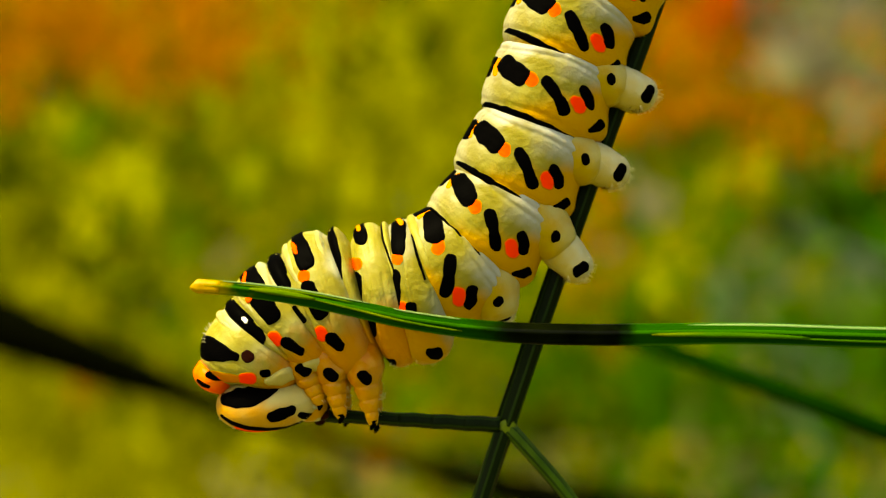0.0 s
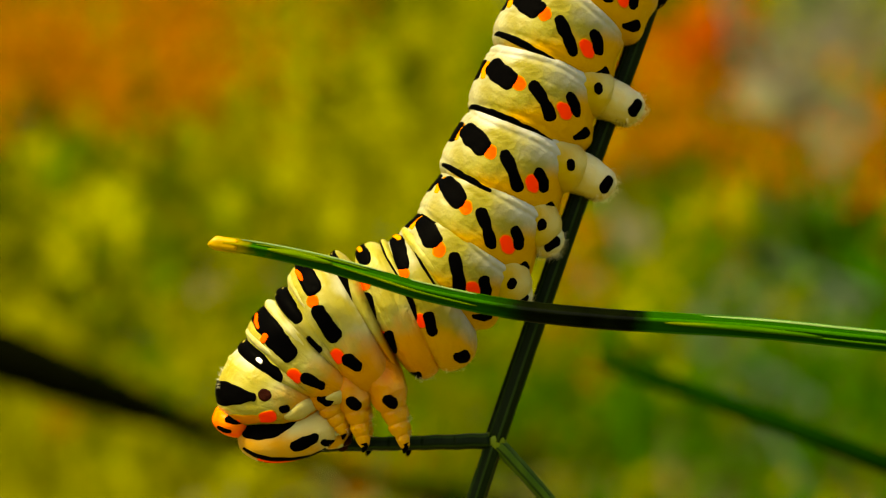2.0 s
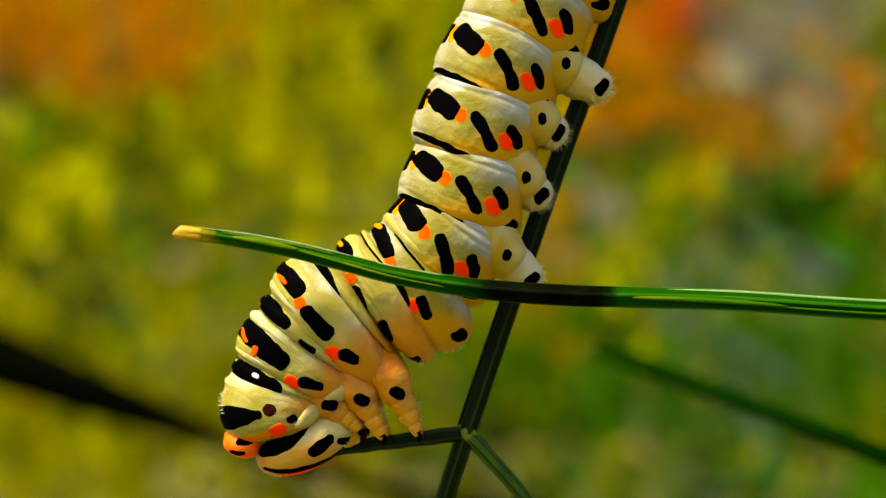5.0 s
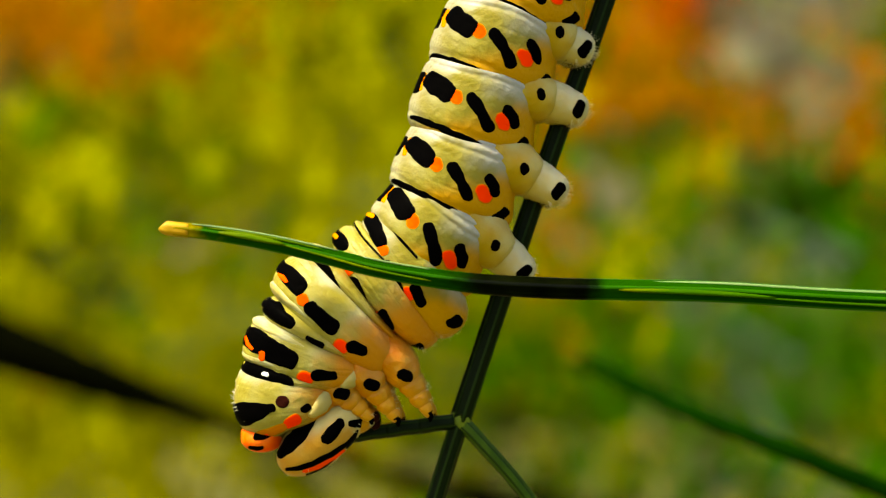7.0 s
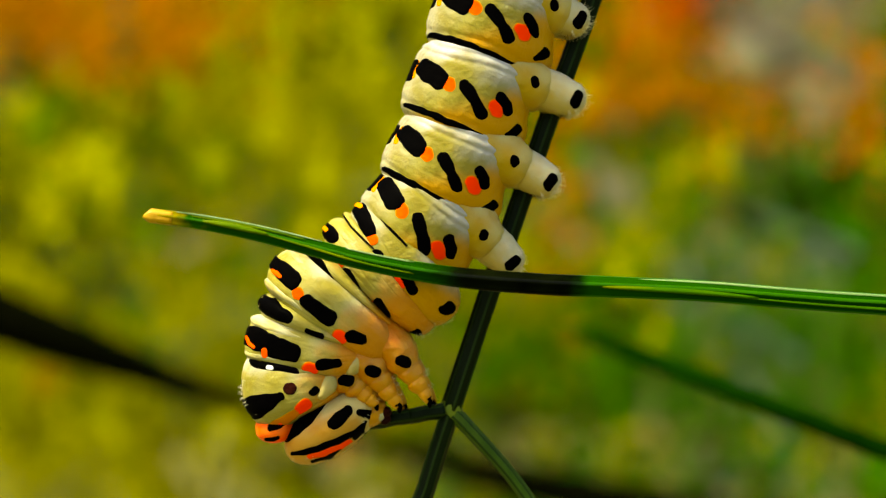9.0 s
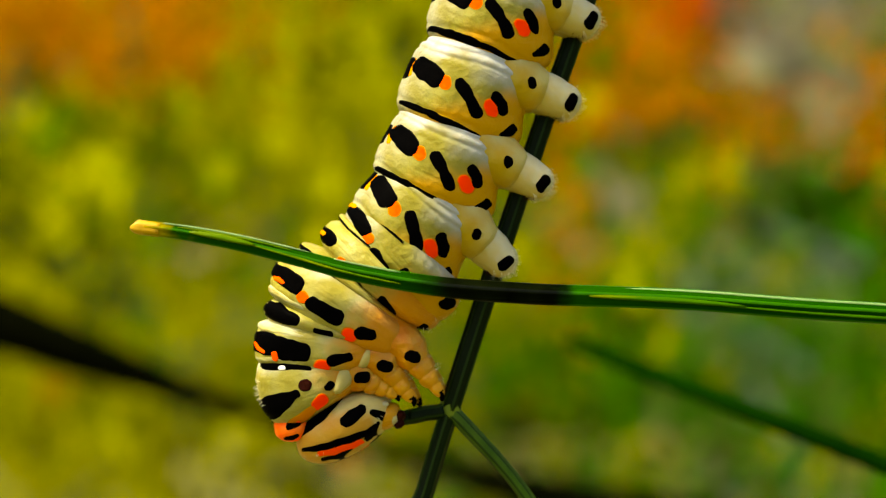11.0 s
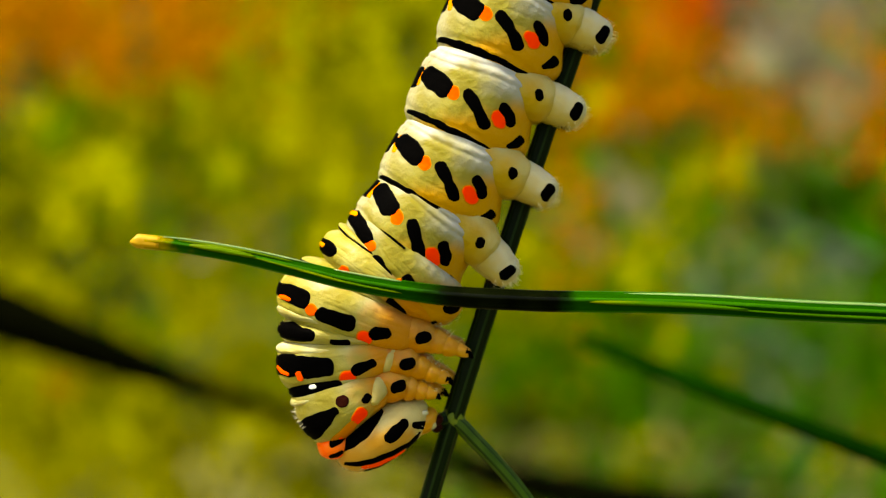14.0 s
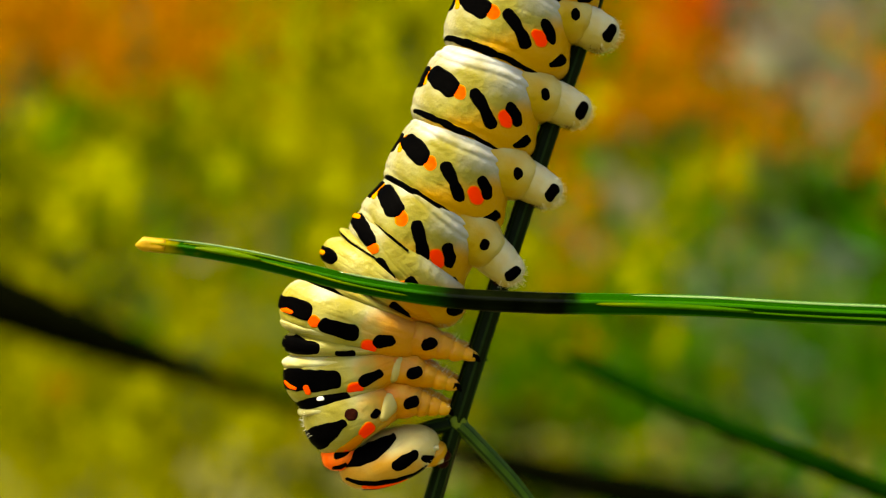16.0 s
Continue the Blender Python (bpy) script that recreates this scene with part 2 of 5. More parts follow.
class Barrel:
    """A rounded body ring: a runs from the back to the belly, w along the body, y away from the viewer. Drawing units."""

    def __init__(self, half, deep, long_back, long_belly, at=(0, 0), power=4.0, folds=(), rough=0.012, seed=0, wrinkle=0.0, bulge=0.0, tuck=0.0):
        self.half, self.deep, self.lb, self.lv, self.at, self.power = half, deep, long_back, long_belly, at, power
        self.folds, self.rough, self.seed, self.wrinkle, self.bulge, self.tuck = folds, rough, seed, wrinkle, bulge, tuck

    def r(self, s):
        s = min(1.0, abs(s))
        return max(0.0, 1 - s ** self.power) ** (1 / self.power)

    def long(self, c):
        return self.lb + (self.lv - self.lb) * (1 - c) / 2

    def point(self, th, s, out=0.0):
        c, sn = math.cos(th), math.sin(th)
        r = self.r(s)
        for place, width, dip in self.folds:
            r *= 1 - dip * math.exp(-((s - place - 0.05 * math.sin(3 * th + self.seed)) / width) ** 2)
        if self.rough:
            q = Vector((c * 2.2 + self.seed * 7, sn * 2.2, s * 1.8))
            r *= 1 + self.rough * (noise.noise(q) + 0.6 * noise.noise(q * 2.7))
        if self.wrinkle:
            q = Vector((c * 1.6 + self.seed * 3, sn * 1.6, s * 2.4))
            wave = math.sin(26 * s + 7 * noise.noise(q))
            r *= 1 - self.wrinkle * max(0.0, wave) ** 4 * max(0.0, 0.35 + noise.noise(q * 1.7))
        if self.tuck and s < 0 and c > 0:
            r *= 1 - self.tuck * c * s * s
        a = -(self.half * r + out) * c
        y = -(self.deep * r + out) * sn
        if self.bulge and c < 0:
            a *= 1 + self.bulge * c * c * math.exp(-((s - 0.34) / 0.32) ** 2)
        return Vector(((a + self.at[0]) * U, y * U, -(s * self.long(c) + self.at[1]) * U))

    def invert(self, a, w):
        a, w, r, s, c = a - self.at[0], w - self.at[1], 1.0, 0.0, 0.0
        for _ in range(8):
            c = max(-1.0, min(1.0, -a / (self.half * max(r, 0.05))))
            s = max(-0.97, min(0.97, w / self.long(c)))
            r = self.r(s)
        return math.acos(c), s

    def mesh(self, rows=112, cols=128):
        v = []
        for i in range(rows):
            s = math.sin(math.pi * (i / (rows - 1) - 0.5)) * 0.9995
            v += [self.point(2 * math.pi * j / cols, s) for j in range(cols)]
        f = grid_faces(rows, cols)
        f.append(tuple(range(cols)))
        f.append(tuple(range((rows - 1) * cols + cols - 1, (rows - 1) * cols - 1, -1)))
        return v, [tuple(reversed(q)) for q in f]

    def marking(self, name, stroke, mat, parent, centre=(0, 0), turn=0.0, lift=1.0, both=True, label="", wobble=0.10, seed=1):
        """A raised patch along a stroke of (x, y, radius) that follows the ring's surface. x, y are turned into the ring's own axes."""
        al = radians(turn)
        pts = []
        for x, y, r in stroke:
            dx, dy = x - centre[0], y - centre[1]
            pts.append((dx * math.cos(al) + dy * math.sin(al), -dx * math.sin(al) + dy * math.cos(al), r))
        if len(pts) == 1:
            pts.append((pts[0][0] + 0.5, pts[0][1], pts[0][2]))
        axis = []
        for p, q in zip(pts, pts[1:]):
            m = max(2, int(math.hypot(q[0] - p[0], q[1] - p[1]) / 6))
            axis += [tuple(p[k] + (q[k] - p[k]) * i / m for k in range(3)) for i in range(m)]
        axis.append(pts[-1])
        n = len(axis)
        dirs = []
        for i in range(n):
            p, q = axis[max(0, i - 1)], axis[min(n - 1, i + 1)]
            d = math.hypot(q[0] - p[0], q[1] - p[1]) or 1
            dirs.append(((q[0] - p[0]) / d, (q[1] - p[1]) / d))
        rim = [(i, -dirs[i][1], dirs[i][0]) for i in range(n)]
        cap = 17
        full = 2.5 if name == "black_patch" else 2.15 if "black" in name and len(stroke) > 2 else 2.0

        def corner(k):
            # a blunt end: the circle pressed towards a square
            c, q = abs(math.cos(math.pi / 2 - math.pi * k / cap)), abs(math.sin(math.pi / 2 - math.pi * k / cap))
            return (c ** full + q ** full) ** (-1 / full)
        base = math.atan2(dirs[-1][1], dirs[-1][0])
        rim += [(n - 1, corner(k) * math.cos(base + math.pi / 2 - math.pi * k / cap), corner(k) * math.sin(base + math.pi / 2 - math.pi * k / cap)) for k in range(1, cap)]
        rim += [(i, dirs[i][1], -dirs[i][0]) for i in range(n - 1, -1, -1)]
        base = math.atan2(dirs[0][1], dirs[0][0])
        rim += [(0, corner(k) * math.cos(base - math.pi / 2 - math.pi * k / cap), corner(k) * math.sin(base - math.pi / 2 - math.pi * k / cap)) for k in range(1, cap)]
        cols = len(rim)
        v = []
        fading = mat in (RED, ORANGE, YELLOW)
        shells = ((1.22, -0.8), (1.14, 0.15), (1.03, 0.5), (0.93, 0.8), (0.84, 1.0), (0.62, 1.0), (0.34, 1.0)) if fading else ((1.12, -0.6), (1.06, 0.1), (0.96, 0.45), (0.8, 0.72), (0.56, 0.92), (0.3, 1.0)) if name == "skin_flap" else ((1.05, -1.6), (1.0, 0.35), (0.93, 0.85), (0.78, 1.0), (0.58, 1.0), (0.34, 1.0))
        for f, h in shells:
            for i, nx, ny in rim:
                x, y, r = axis[i]
                q = Vector((x * 0.06 + nx * 0.8 + seed * 3.1, y * 0.06 + ny * 0.8, seed))
                r *= (0.9 if fading else 1) * (1 + wobble * (2.2 * noise.noise(q) + 0.7 * noise.noise(q * 2.3)))
                th, s = self.invert(x + nx * r * f, y + ny * r * f)
                v.append(self.point(th, s, h * lift))
        f = grid_faces(len(shells), cols)
        low = len(v)
        for x, y, r in axis:
            th, s = self.invert(x, y)
            v.append(self.point(th, s, lift))
        for j in range(cols):
            k = (j + 1) % cols
            p, q = low + rim[j][0], low + rim[k][0]
            f.append((low - cols + j, low - cols + k, q, p) if p != q else (low - cols + j, low - cols + k, p))
        ob = part(name, v, f, mat, parent, label)
        if fading:
            full_colour = ob.data.attributes.new("pigment", "FLOAT", "POINT")
            full_colour.data.foreach_set("value", [min(1.0, max(0.0, (1.14 - shells[min(len(shells) - 1, i // cols)][0]) / 0.26)) for i in range(len(v))])
        if both:
            far = ob.copy()
            scene.collection.objects.link(far)
            far.parent = parent
            far.scale = (1, -1, 1)
        return ob


class Cone(Barrel):
    """A soft leg that tapers along a, from the body to its blunt end. profile: (a, radius) pairs; deep: thickness over height."""

    def __init__(self, profile, deep=0.8, sag=0.0, rough=0.03, seed=0, rings=0.0):
        self.line = smooth_path([(x, 0, r) for x, r in profile], 90)
        self.deep, self.sag, self.rough, self.seed, self.rings = deep, sag, rough, seed, rings

    def radius(self, s):
        u = max(0.0, min(0.999, s)) * (len(self.line) - 1)
        p, q = self.line[int(u)], self.line[min(len(self.line) - 1, int(u) + 1)]
        return p.lerp(q, u - int(u))

    def point(self, th, s, out=0.0):
        p = self.radius(s)
        c, sn = math.cos(th), math.sin(th)
        q = Vector((p.x * 0.03 + self.seed * 5, c * 1.3, sn * 1.3))
        r = max(0.3, p.z) * (1 + self.rough * (noise.noise(q) + 0.5 * noise.noise(q * 2.3)))
        r *= 1 - self.rings * max(0.0, math.sin(p.x * 0.30 + 2 * noise.noise(q))) ** 6
        r += out
        lean = self.sag * (p.x - self.line[0].x)
        return Vector((p.x * U, -r * self.deep * sn * U, -(r * c + lean) * U))

    def invert(self, a, w):
        lo, hi = 0.0, 0.999
        for _ in range(26):
            mid = (lo + hi) / 2
            lo, hi = (mid, hi) if self.radius(mid).x < a else (lo, mid)
        p = self.radius(lo)
        w -= self.sag * (p.x - self.line[0].x)
        return math.acos(max(-1.0, min(1.0, w / max(1.0, p.z)))), lo

    def mesh(self, rows=70, cols=56):
        v = [self.point(2 * math.pi * j / cols, i / (rows - 1)) for i in range(rows) for j in range(cols)]
        f = grid_faces(rows, cols) + [tuple(reversed(range(cols))), tuple(range((rows - 1) * cols, rows * cols))]
        return v, f


def tube(path, radius, cols=24, ridges=0, depth=0.0, flat=1.0, close=True, band=1):
    """A tapering, ridged stalk along a path of points in metres. radius: a function of 0..1."""
    pts = [Vector(p) for p in path]
    n = len(pts)
    v, cum = [], [0.0]
    for p, q in zip(pts, pts[1:]):
        cum.append(cum[-1] + (q - p).length)
    side = Vector((0, 1, 0))
    for i, p in enumerate(pts):
        d = (pts[min(n - 1, i + 1)] - pts[max(0, i - 1)]).normalized()
        b = d.cross(side).normalized()
        s2 = b.cross(d).normalized()
        r = radius(cum[i] / cum[-1])
        for j in range(cols):
            th = 2 * math.pi * j / cols
            k = 1 + depth * math.cos(ridges * th) + 0.012 * noise.noise(Vector((i * 0.15, math.cos(th), math.sin(th))))
            v.append(p + (b * math.cos(th) + s2 * math.sin(th) * flat) * r * k)
    f = grid_faces(n, cols)
    slots = [1 if ridges and ((j * ridges + ridges * band // 2) % cols) // ridges < band else 0 for i in range(n - 1) for j in range(cols)]
    if close:
        f += [tuple(reversed(range(cols))), tuple(range((n - 1) * cols, n * cols))]
        slots += [0, 0]
    return v, f, slots


def smooth_path(pts, n):
    """n points on a smooth line through pts."""
    pts = [Vector(p) for p in pts]
    q = [2 * pts[0] - pts[1]] + pts + [2 * pts[-1] - pts[-2]]
    out = []
    for i in range(n):
        u = i / (n - 1) * (len(pts) - 1)
        k = min(int(u), len(pts) - 2)
        u -= k
        a, b, c, d = q[k], q[k + 1], q[k + 2], q[k + 3]
        out.append(0.5 * (2 * b + (c - a) * u + (2 * a - 5 * b + 4 * c - d) * u * u + (3 * b - a - 3 * c + d) * u ** 3))
    return out


# ---- ground and distance ----
GROUND = material("meadow_soil", [(0.05, 0.05, 0.008), (0.09, 0.085, 0.012), (0.13, 0.115, 0.018)], 0.9, 30, 0.6, 60)
g = 60
gv = [((i / g - 0.5) ** 3 * 1600 + (i / g - 0.5) * 4, (j / g - 0.5) ** 3 * 1600 + (j / g - 0.5) * 4, 0) for i in range(g + 1) for j in range(g + 1)]
gv = [(x, y, 0.012 * noise.noise(Vector((x * 3, y * 3, 0)))) for x, y, _ in gv]
gf = [(i * (g + 1) + j, (i + 1) * (g + 1) + j, (i + 1) * (g + 1) + j + 1, i * (g + 1) + j + 1) for i in range(g) for j in range(g)]
ground = tagged(part("ground", gv, gf, GROUND, None), "straw-brown meadow soil and litter under the plants", "ground", kind="structure")

FARGREEN = material("far_hedge", [(0.03, 0.055, 0.003), (0.06, 0.09, 0.004), (0.11, 0.13, 0.006)], 0.9, 5, 0.5, 12)
hv, hf = [], []
for i in range(81):
    th = math.pi * (0.02 + 0.96 * i / 80)
    for j in range(13):
        rr = 3.2 + 0.35 * noise.noise(Vector((th * 6, j * 0.35, 2)))
        hv.append((rr * math.cos(th), rr * math.sin(th), -0.05 + j * 0.17 + (0.12 * noise.noise(Vector((th * 9, 0, 5))) if j == 12 else 0)))
for i in range(80):
    for j in range(12):
        hf.append((i * 13 + j, (i + 1) * 13 + j, (i + 1) * 13 + j + 1, i * 13 + j + 1))
tagged(part("backdrop", hv, hf, FARGREEN, None), "far yellow-green hedge behind the meadow", "hedge", kind="structure")

# ---- blurred meadow ----
PLANTS = {
    "yellow": ("meadow_grass", "sunlit yellow-green meadow grass, far out of focus", [(0.31, 0.32, 0.0005), (0.45, 0.45, 0.001), (0.66, 0.63, 0.002)]),
    # sun glints on leaves, put into a very bright leaf colour
    "bright": ("glint_leaves", "yellow-green leaves with sun glints painted as bright colour, out of focus", [(0.66, 0.67, 0.004), (0.78, 0.78, 0.01), (0.88, 0.86, 0.02)]),
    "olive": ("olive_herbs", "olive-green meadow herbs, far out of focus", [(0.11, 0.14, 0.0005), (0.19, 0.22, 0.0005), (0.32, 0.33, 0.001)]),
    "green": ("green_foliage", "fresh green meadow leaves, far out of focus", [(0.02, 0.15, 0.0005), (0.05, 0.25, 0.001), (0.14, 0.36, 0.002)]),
    # the shaded gaps between tufts, painted as near-black green leaves
    "dark": ("dark_foliage", "dark green foliage with shade painted into its colour, far out of focus", [(0.010, 0.022, 0.001), (0.02, 0.04, 0.002), (0.03, 0.05, 0.002)]),
    "orange": ("orange_flowers", "orange flowers in the meadow, far out of focus", [(0.66, 0.21, 0.001), (0.74, 0.27, 0.001), (0.80, 0.33, 0.002)]),
    "red": ("red_flowers", "orange-red flowers in the meadow, far out of focus", [(0.95, 0.07, 0.003), (0.98, 0.12, 0.005), (0.98, 0.20, 0.012)]),
    "pale": ("pale_seed_heads", "pale dry seed heads in the meadow, far out of focus", [(0.36, 0.37, 0.19), (0.48, 0.44, 0.26), (0.60, 0.50, 0.33)]),
    "silver": ("silvery_blades", "silvery blue-green grass blades, far out of focus", [(0.24, 0.33, 0.27), (0.34, 0.43, 0.37), (0.44, 0.53, 0.47)]),
    "grey": ("dry_stems", "grey-brown dry stems, far out of focus", [(0.21, 0.19, 0.13), (0.28, 0.26, 0.18), (0.36, 0.32, 0.24)]),
}
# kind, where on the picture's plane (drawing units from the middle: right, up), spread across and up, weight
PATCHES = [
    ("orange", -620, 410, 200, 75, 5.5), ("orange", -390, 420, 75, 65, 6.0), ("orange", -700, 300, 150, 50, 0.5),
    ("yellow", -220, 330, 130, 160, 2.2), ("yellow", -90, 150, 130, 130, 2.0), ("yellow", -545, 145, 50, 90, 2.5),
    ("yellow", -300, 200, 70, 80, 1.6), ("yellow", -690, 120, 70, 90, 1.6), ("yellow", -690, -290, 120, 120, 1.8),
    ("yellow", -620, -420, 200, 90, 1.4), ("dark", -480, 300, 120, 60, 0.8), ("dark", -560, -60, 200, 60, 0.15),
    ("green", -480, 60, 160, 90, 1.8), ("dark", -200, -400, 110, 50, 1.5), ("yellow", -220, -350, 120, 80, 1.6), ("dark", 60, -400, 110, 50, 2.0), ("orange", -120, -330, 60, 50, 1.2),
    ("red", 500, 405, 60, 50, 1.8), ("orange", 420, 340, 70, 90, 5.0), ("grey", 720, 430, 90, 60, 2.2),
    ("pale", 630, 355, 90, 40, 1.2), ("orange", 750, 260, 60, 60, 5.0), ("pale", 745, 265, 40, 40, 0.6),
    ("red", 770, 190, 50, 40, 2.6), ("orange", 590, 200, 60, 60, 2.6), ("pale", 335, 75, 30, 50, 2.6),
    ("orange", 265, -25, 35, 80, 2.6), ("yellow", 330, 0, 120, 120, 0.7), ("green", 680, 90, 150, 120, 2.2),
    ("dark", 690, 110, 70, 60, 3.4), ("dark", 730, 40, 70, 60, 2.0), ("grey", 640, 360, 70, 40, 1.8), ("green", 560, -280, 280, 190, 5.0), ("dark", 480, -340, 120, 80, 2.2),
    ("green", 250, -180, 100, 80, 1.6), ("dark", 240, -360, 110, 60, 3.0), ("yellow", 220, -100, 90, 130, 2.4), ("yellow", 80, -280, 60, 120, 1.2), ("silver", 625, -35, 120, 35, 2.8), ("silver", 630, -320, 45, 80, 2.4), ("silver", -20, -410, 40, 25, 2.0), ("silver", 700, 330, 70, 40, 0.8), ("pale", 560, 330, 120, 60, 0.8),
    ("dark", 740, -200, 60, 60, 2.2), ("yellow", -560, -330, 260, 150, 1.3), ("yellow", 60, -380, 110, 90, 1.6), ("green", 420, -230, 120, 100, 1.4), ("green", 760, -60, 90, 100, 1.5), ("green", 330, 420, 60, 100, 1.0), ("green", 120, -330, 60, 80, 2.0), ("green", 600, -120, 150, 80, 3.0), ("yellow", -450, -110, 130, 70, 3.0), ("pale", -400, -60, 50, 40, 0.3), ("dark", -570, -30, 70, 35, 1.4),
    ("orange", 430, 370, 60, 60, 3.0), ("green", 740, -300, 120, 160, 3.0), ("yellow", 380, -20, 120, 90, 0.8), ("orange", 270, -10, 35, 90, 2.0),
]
leaves = {k: ([], []) for k in PLANTS}
rng = random.Random(11)


def blade(kind, c, rot, length, wide, bend, steps=3):
    """One bent leaf blade with a keel, added to its kind."""
    v, f = leaves[kind]
    b = len(v)
    for i in range(steps + 1):
        t = i / steps
        wd = 0.30 + 0.75 * math.sin(math.pi * min(1, t * 1.1 + 0.05)) if steps < 6 else 1 - 0.6 * t
        for sgn in (-1, 0, 1):
            v.append(c + rot @ Vector((sgn * wd * wide, abs(sgn) * wide * 0.25 + bend * length * (t - 0.5) ** 2, (t - 0.5) * length)))
    for i in range(steps):
        for j in range(2):
            f.append((b + i * 3 + j, b + i * 3 + j + 1, b + i * 3 + j + 4, b + i * 3 + j + 3))


def kind_at(px, py):
    kinds, ws = ["olive", "yellow", "green", "dark"], [0.40, 0.36, 0.20, 0.20]
    for kind, cx, cy, sx, sy, wt in PATCHES:
        w = wt * math.exp(-0.5 * (((px - cx) / sx) ** 2 + ((py - cy) / sy) ** 2))
        if w > 0.02:
            kinds.append(kind)
            ws.append(w * 1.6)
    return rng.choices(kinds, ws)[0]


for _ in range(1900):
    # a tuft of leaves, mostly of one kind
    px, py = rng.uniform(-960, 1050), rng.uniform(-640, 560)
    main = kind_at(px, py)
    z0 = rng.uniform(0.55, 1.25)
    across, tall, lean = rng.uniform(18, 60), rng.uniform(25, 90), rng.gauss(0, 0.4)
    tilt = rng.uniform(-0.5, 0.5)
    for _ in range(rng.randint(9, 18)):
        u, q = rng.gauss(0, 0.5), rng.gauss(0, 0.5)
        z = z0 + rng.uniform(-0.05, 0.05)
        k = z / FOCAL
        lx, ly = px + u * across + q * tall * lean, py + q * tall
        kind = main if rng.random() < 0.8 else kind_at(lx, ly)
        c = Vector((lx * k, z - 0.1119, HEIGHT + ly * k))
        length, wide = rng.uniform(16, 44) * k, rng.uniform(4, 11) * k
        if kind in ("orange", "red", "pale"):
            length, wide = rng.uniform(14, 30) * k, rng.uniform(8, 14) * k
        blade(kind, c, Euler((tilt + rng.gauss(0, 0.3), lean + rng.gauss(0, 0.4), rng.gauss(0, 0.9))).to_matrix(), length, wide, rng.uniform(0.1, 0.35))

# clumps nearer than the rest, the bright ones painted as sun glints: where they show (right, up), how wide, how many
# leaves
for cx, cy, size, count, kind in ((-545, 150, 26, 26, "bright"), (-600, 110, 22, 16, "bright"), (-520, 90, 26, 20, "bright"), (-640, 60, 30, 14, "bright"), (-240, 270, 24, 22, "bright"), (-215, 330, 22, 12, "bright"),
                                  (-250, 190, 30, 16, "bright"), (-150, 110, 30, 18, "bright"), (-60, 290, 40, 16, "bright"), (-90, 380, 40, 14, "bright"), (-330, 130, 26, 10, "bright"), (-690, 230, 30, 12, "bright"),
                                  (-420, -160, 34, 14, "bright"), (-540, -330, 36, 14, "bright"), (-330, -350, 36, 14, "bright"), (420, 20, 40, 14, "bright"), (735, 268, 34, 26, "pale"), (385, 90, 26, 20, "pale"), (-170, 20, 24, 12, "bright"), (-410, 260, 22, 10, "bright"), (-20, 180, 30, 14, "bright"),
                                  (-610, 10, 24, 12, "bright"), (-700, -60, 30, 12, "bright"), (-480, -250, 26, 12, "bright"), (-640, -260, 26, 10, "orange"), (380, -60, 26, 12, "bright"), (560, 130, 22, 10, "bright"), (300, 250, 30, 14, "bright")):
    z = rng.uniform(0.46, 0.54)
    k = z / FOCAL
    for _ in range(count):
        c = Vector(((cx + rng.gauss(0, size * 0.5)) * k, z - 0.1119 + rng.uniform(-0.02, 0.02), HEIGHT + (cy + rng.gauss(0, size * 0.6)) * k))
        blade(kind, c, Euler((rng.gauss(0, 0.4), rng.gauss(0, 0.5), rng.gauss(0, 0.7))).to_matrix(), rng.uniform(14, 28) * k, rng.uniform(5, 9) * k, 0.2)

# long dry and green blades: from and to (right, up), half width, kind
for ax, ay, bx, by, wide, kind in ((560, 385, 800, 275, 20, "grey"), (540, 70, 800, -30, 11, "silver"), (330, 130, 420, 20, 13, "pale"), (600, -230, 700, -420, 12, "silver"), (560, -130, 700, -220, 12, "silver"), (-784, 330, -420, 130, 9, "dark"),
                                   (-784, 130, -560, -10, 8, "dark"), (690, 60, 800, 120, 16, "dark"), (-560, 60, -500, 250, 7, "olive"), (350, -200, 380, -430, 14, "green"), (650, -60, 790, 60, 12, "green")):
    z = 0.62
    k = z / FOCAL
    c = Vector(((ax + bx) / 2 * k, z - 0.1119, HEIGHT + (ay + by) / 2 * k))
    blade(kind, c, Euler((0, math.atan2(ax - bx, ay - by), 0)).to_matrix(), math.hypot(ax - bx, ay - by) * k, wide * k, 0.05, 10)
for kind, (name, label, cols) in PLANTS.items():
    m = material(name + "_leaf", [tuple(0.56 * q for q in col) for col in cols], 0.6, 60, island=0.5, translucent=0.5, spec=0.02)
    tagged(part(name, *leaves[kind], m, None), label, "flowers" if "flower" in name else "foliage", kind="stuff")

# ---- fennel plant ----
plant = tagged(new("fennel_plant"), "dark green ribbed fennel stem with forked side shoots", "plant")
plant.location = (0.001, 0.0012, HEIGHT)
MOVING["plant"], DEEP["plant"] = plant, 0.0012


def stem_point(x, y, dy=0.0):
    return (x * U, dy * U, -y * U)


up = smooth_path([stem_point(0, 0), stem_point(66, -195), stem_point(165, -480), stem_point(270, -770), stem_point(420, -1230), stem_point(560, -1750)], 70)
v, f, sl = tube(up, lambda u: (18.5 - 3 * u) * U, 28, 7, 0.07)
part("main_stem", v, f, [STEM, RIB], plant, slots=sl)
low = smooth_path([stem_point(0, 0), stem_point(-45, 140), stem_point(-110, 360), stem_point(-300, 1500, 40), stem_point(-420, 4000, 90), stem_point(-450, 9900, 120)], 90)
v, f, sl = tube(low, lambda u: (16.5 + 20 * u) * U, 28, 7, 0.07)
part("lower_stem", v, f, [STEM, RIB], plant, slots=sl)
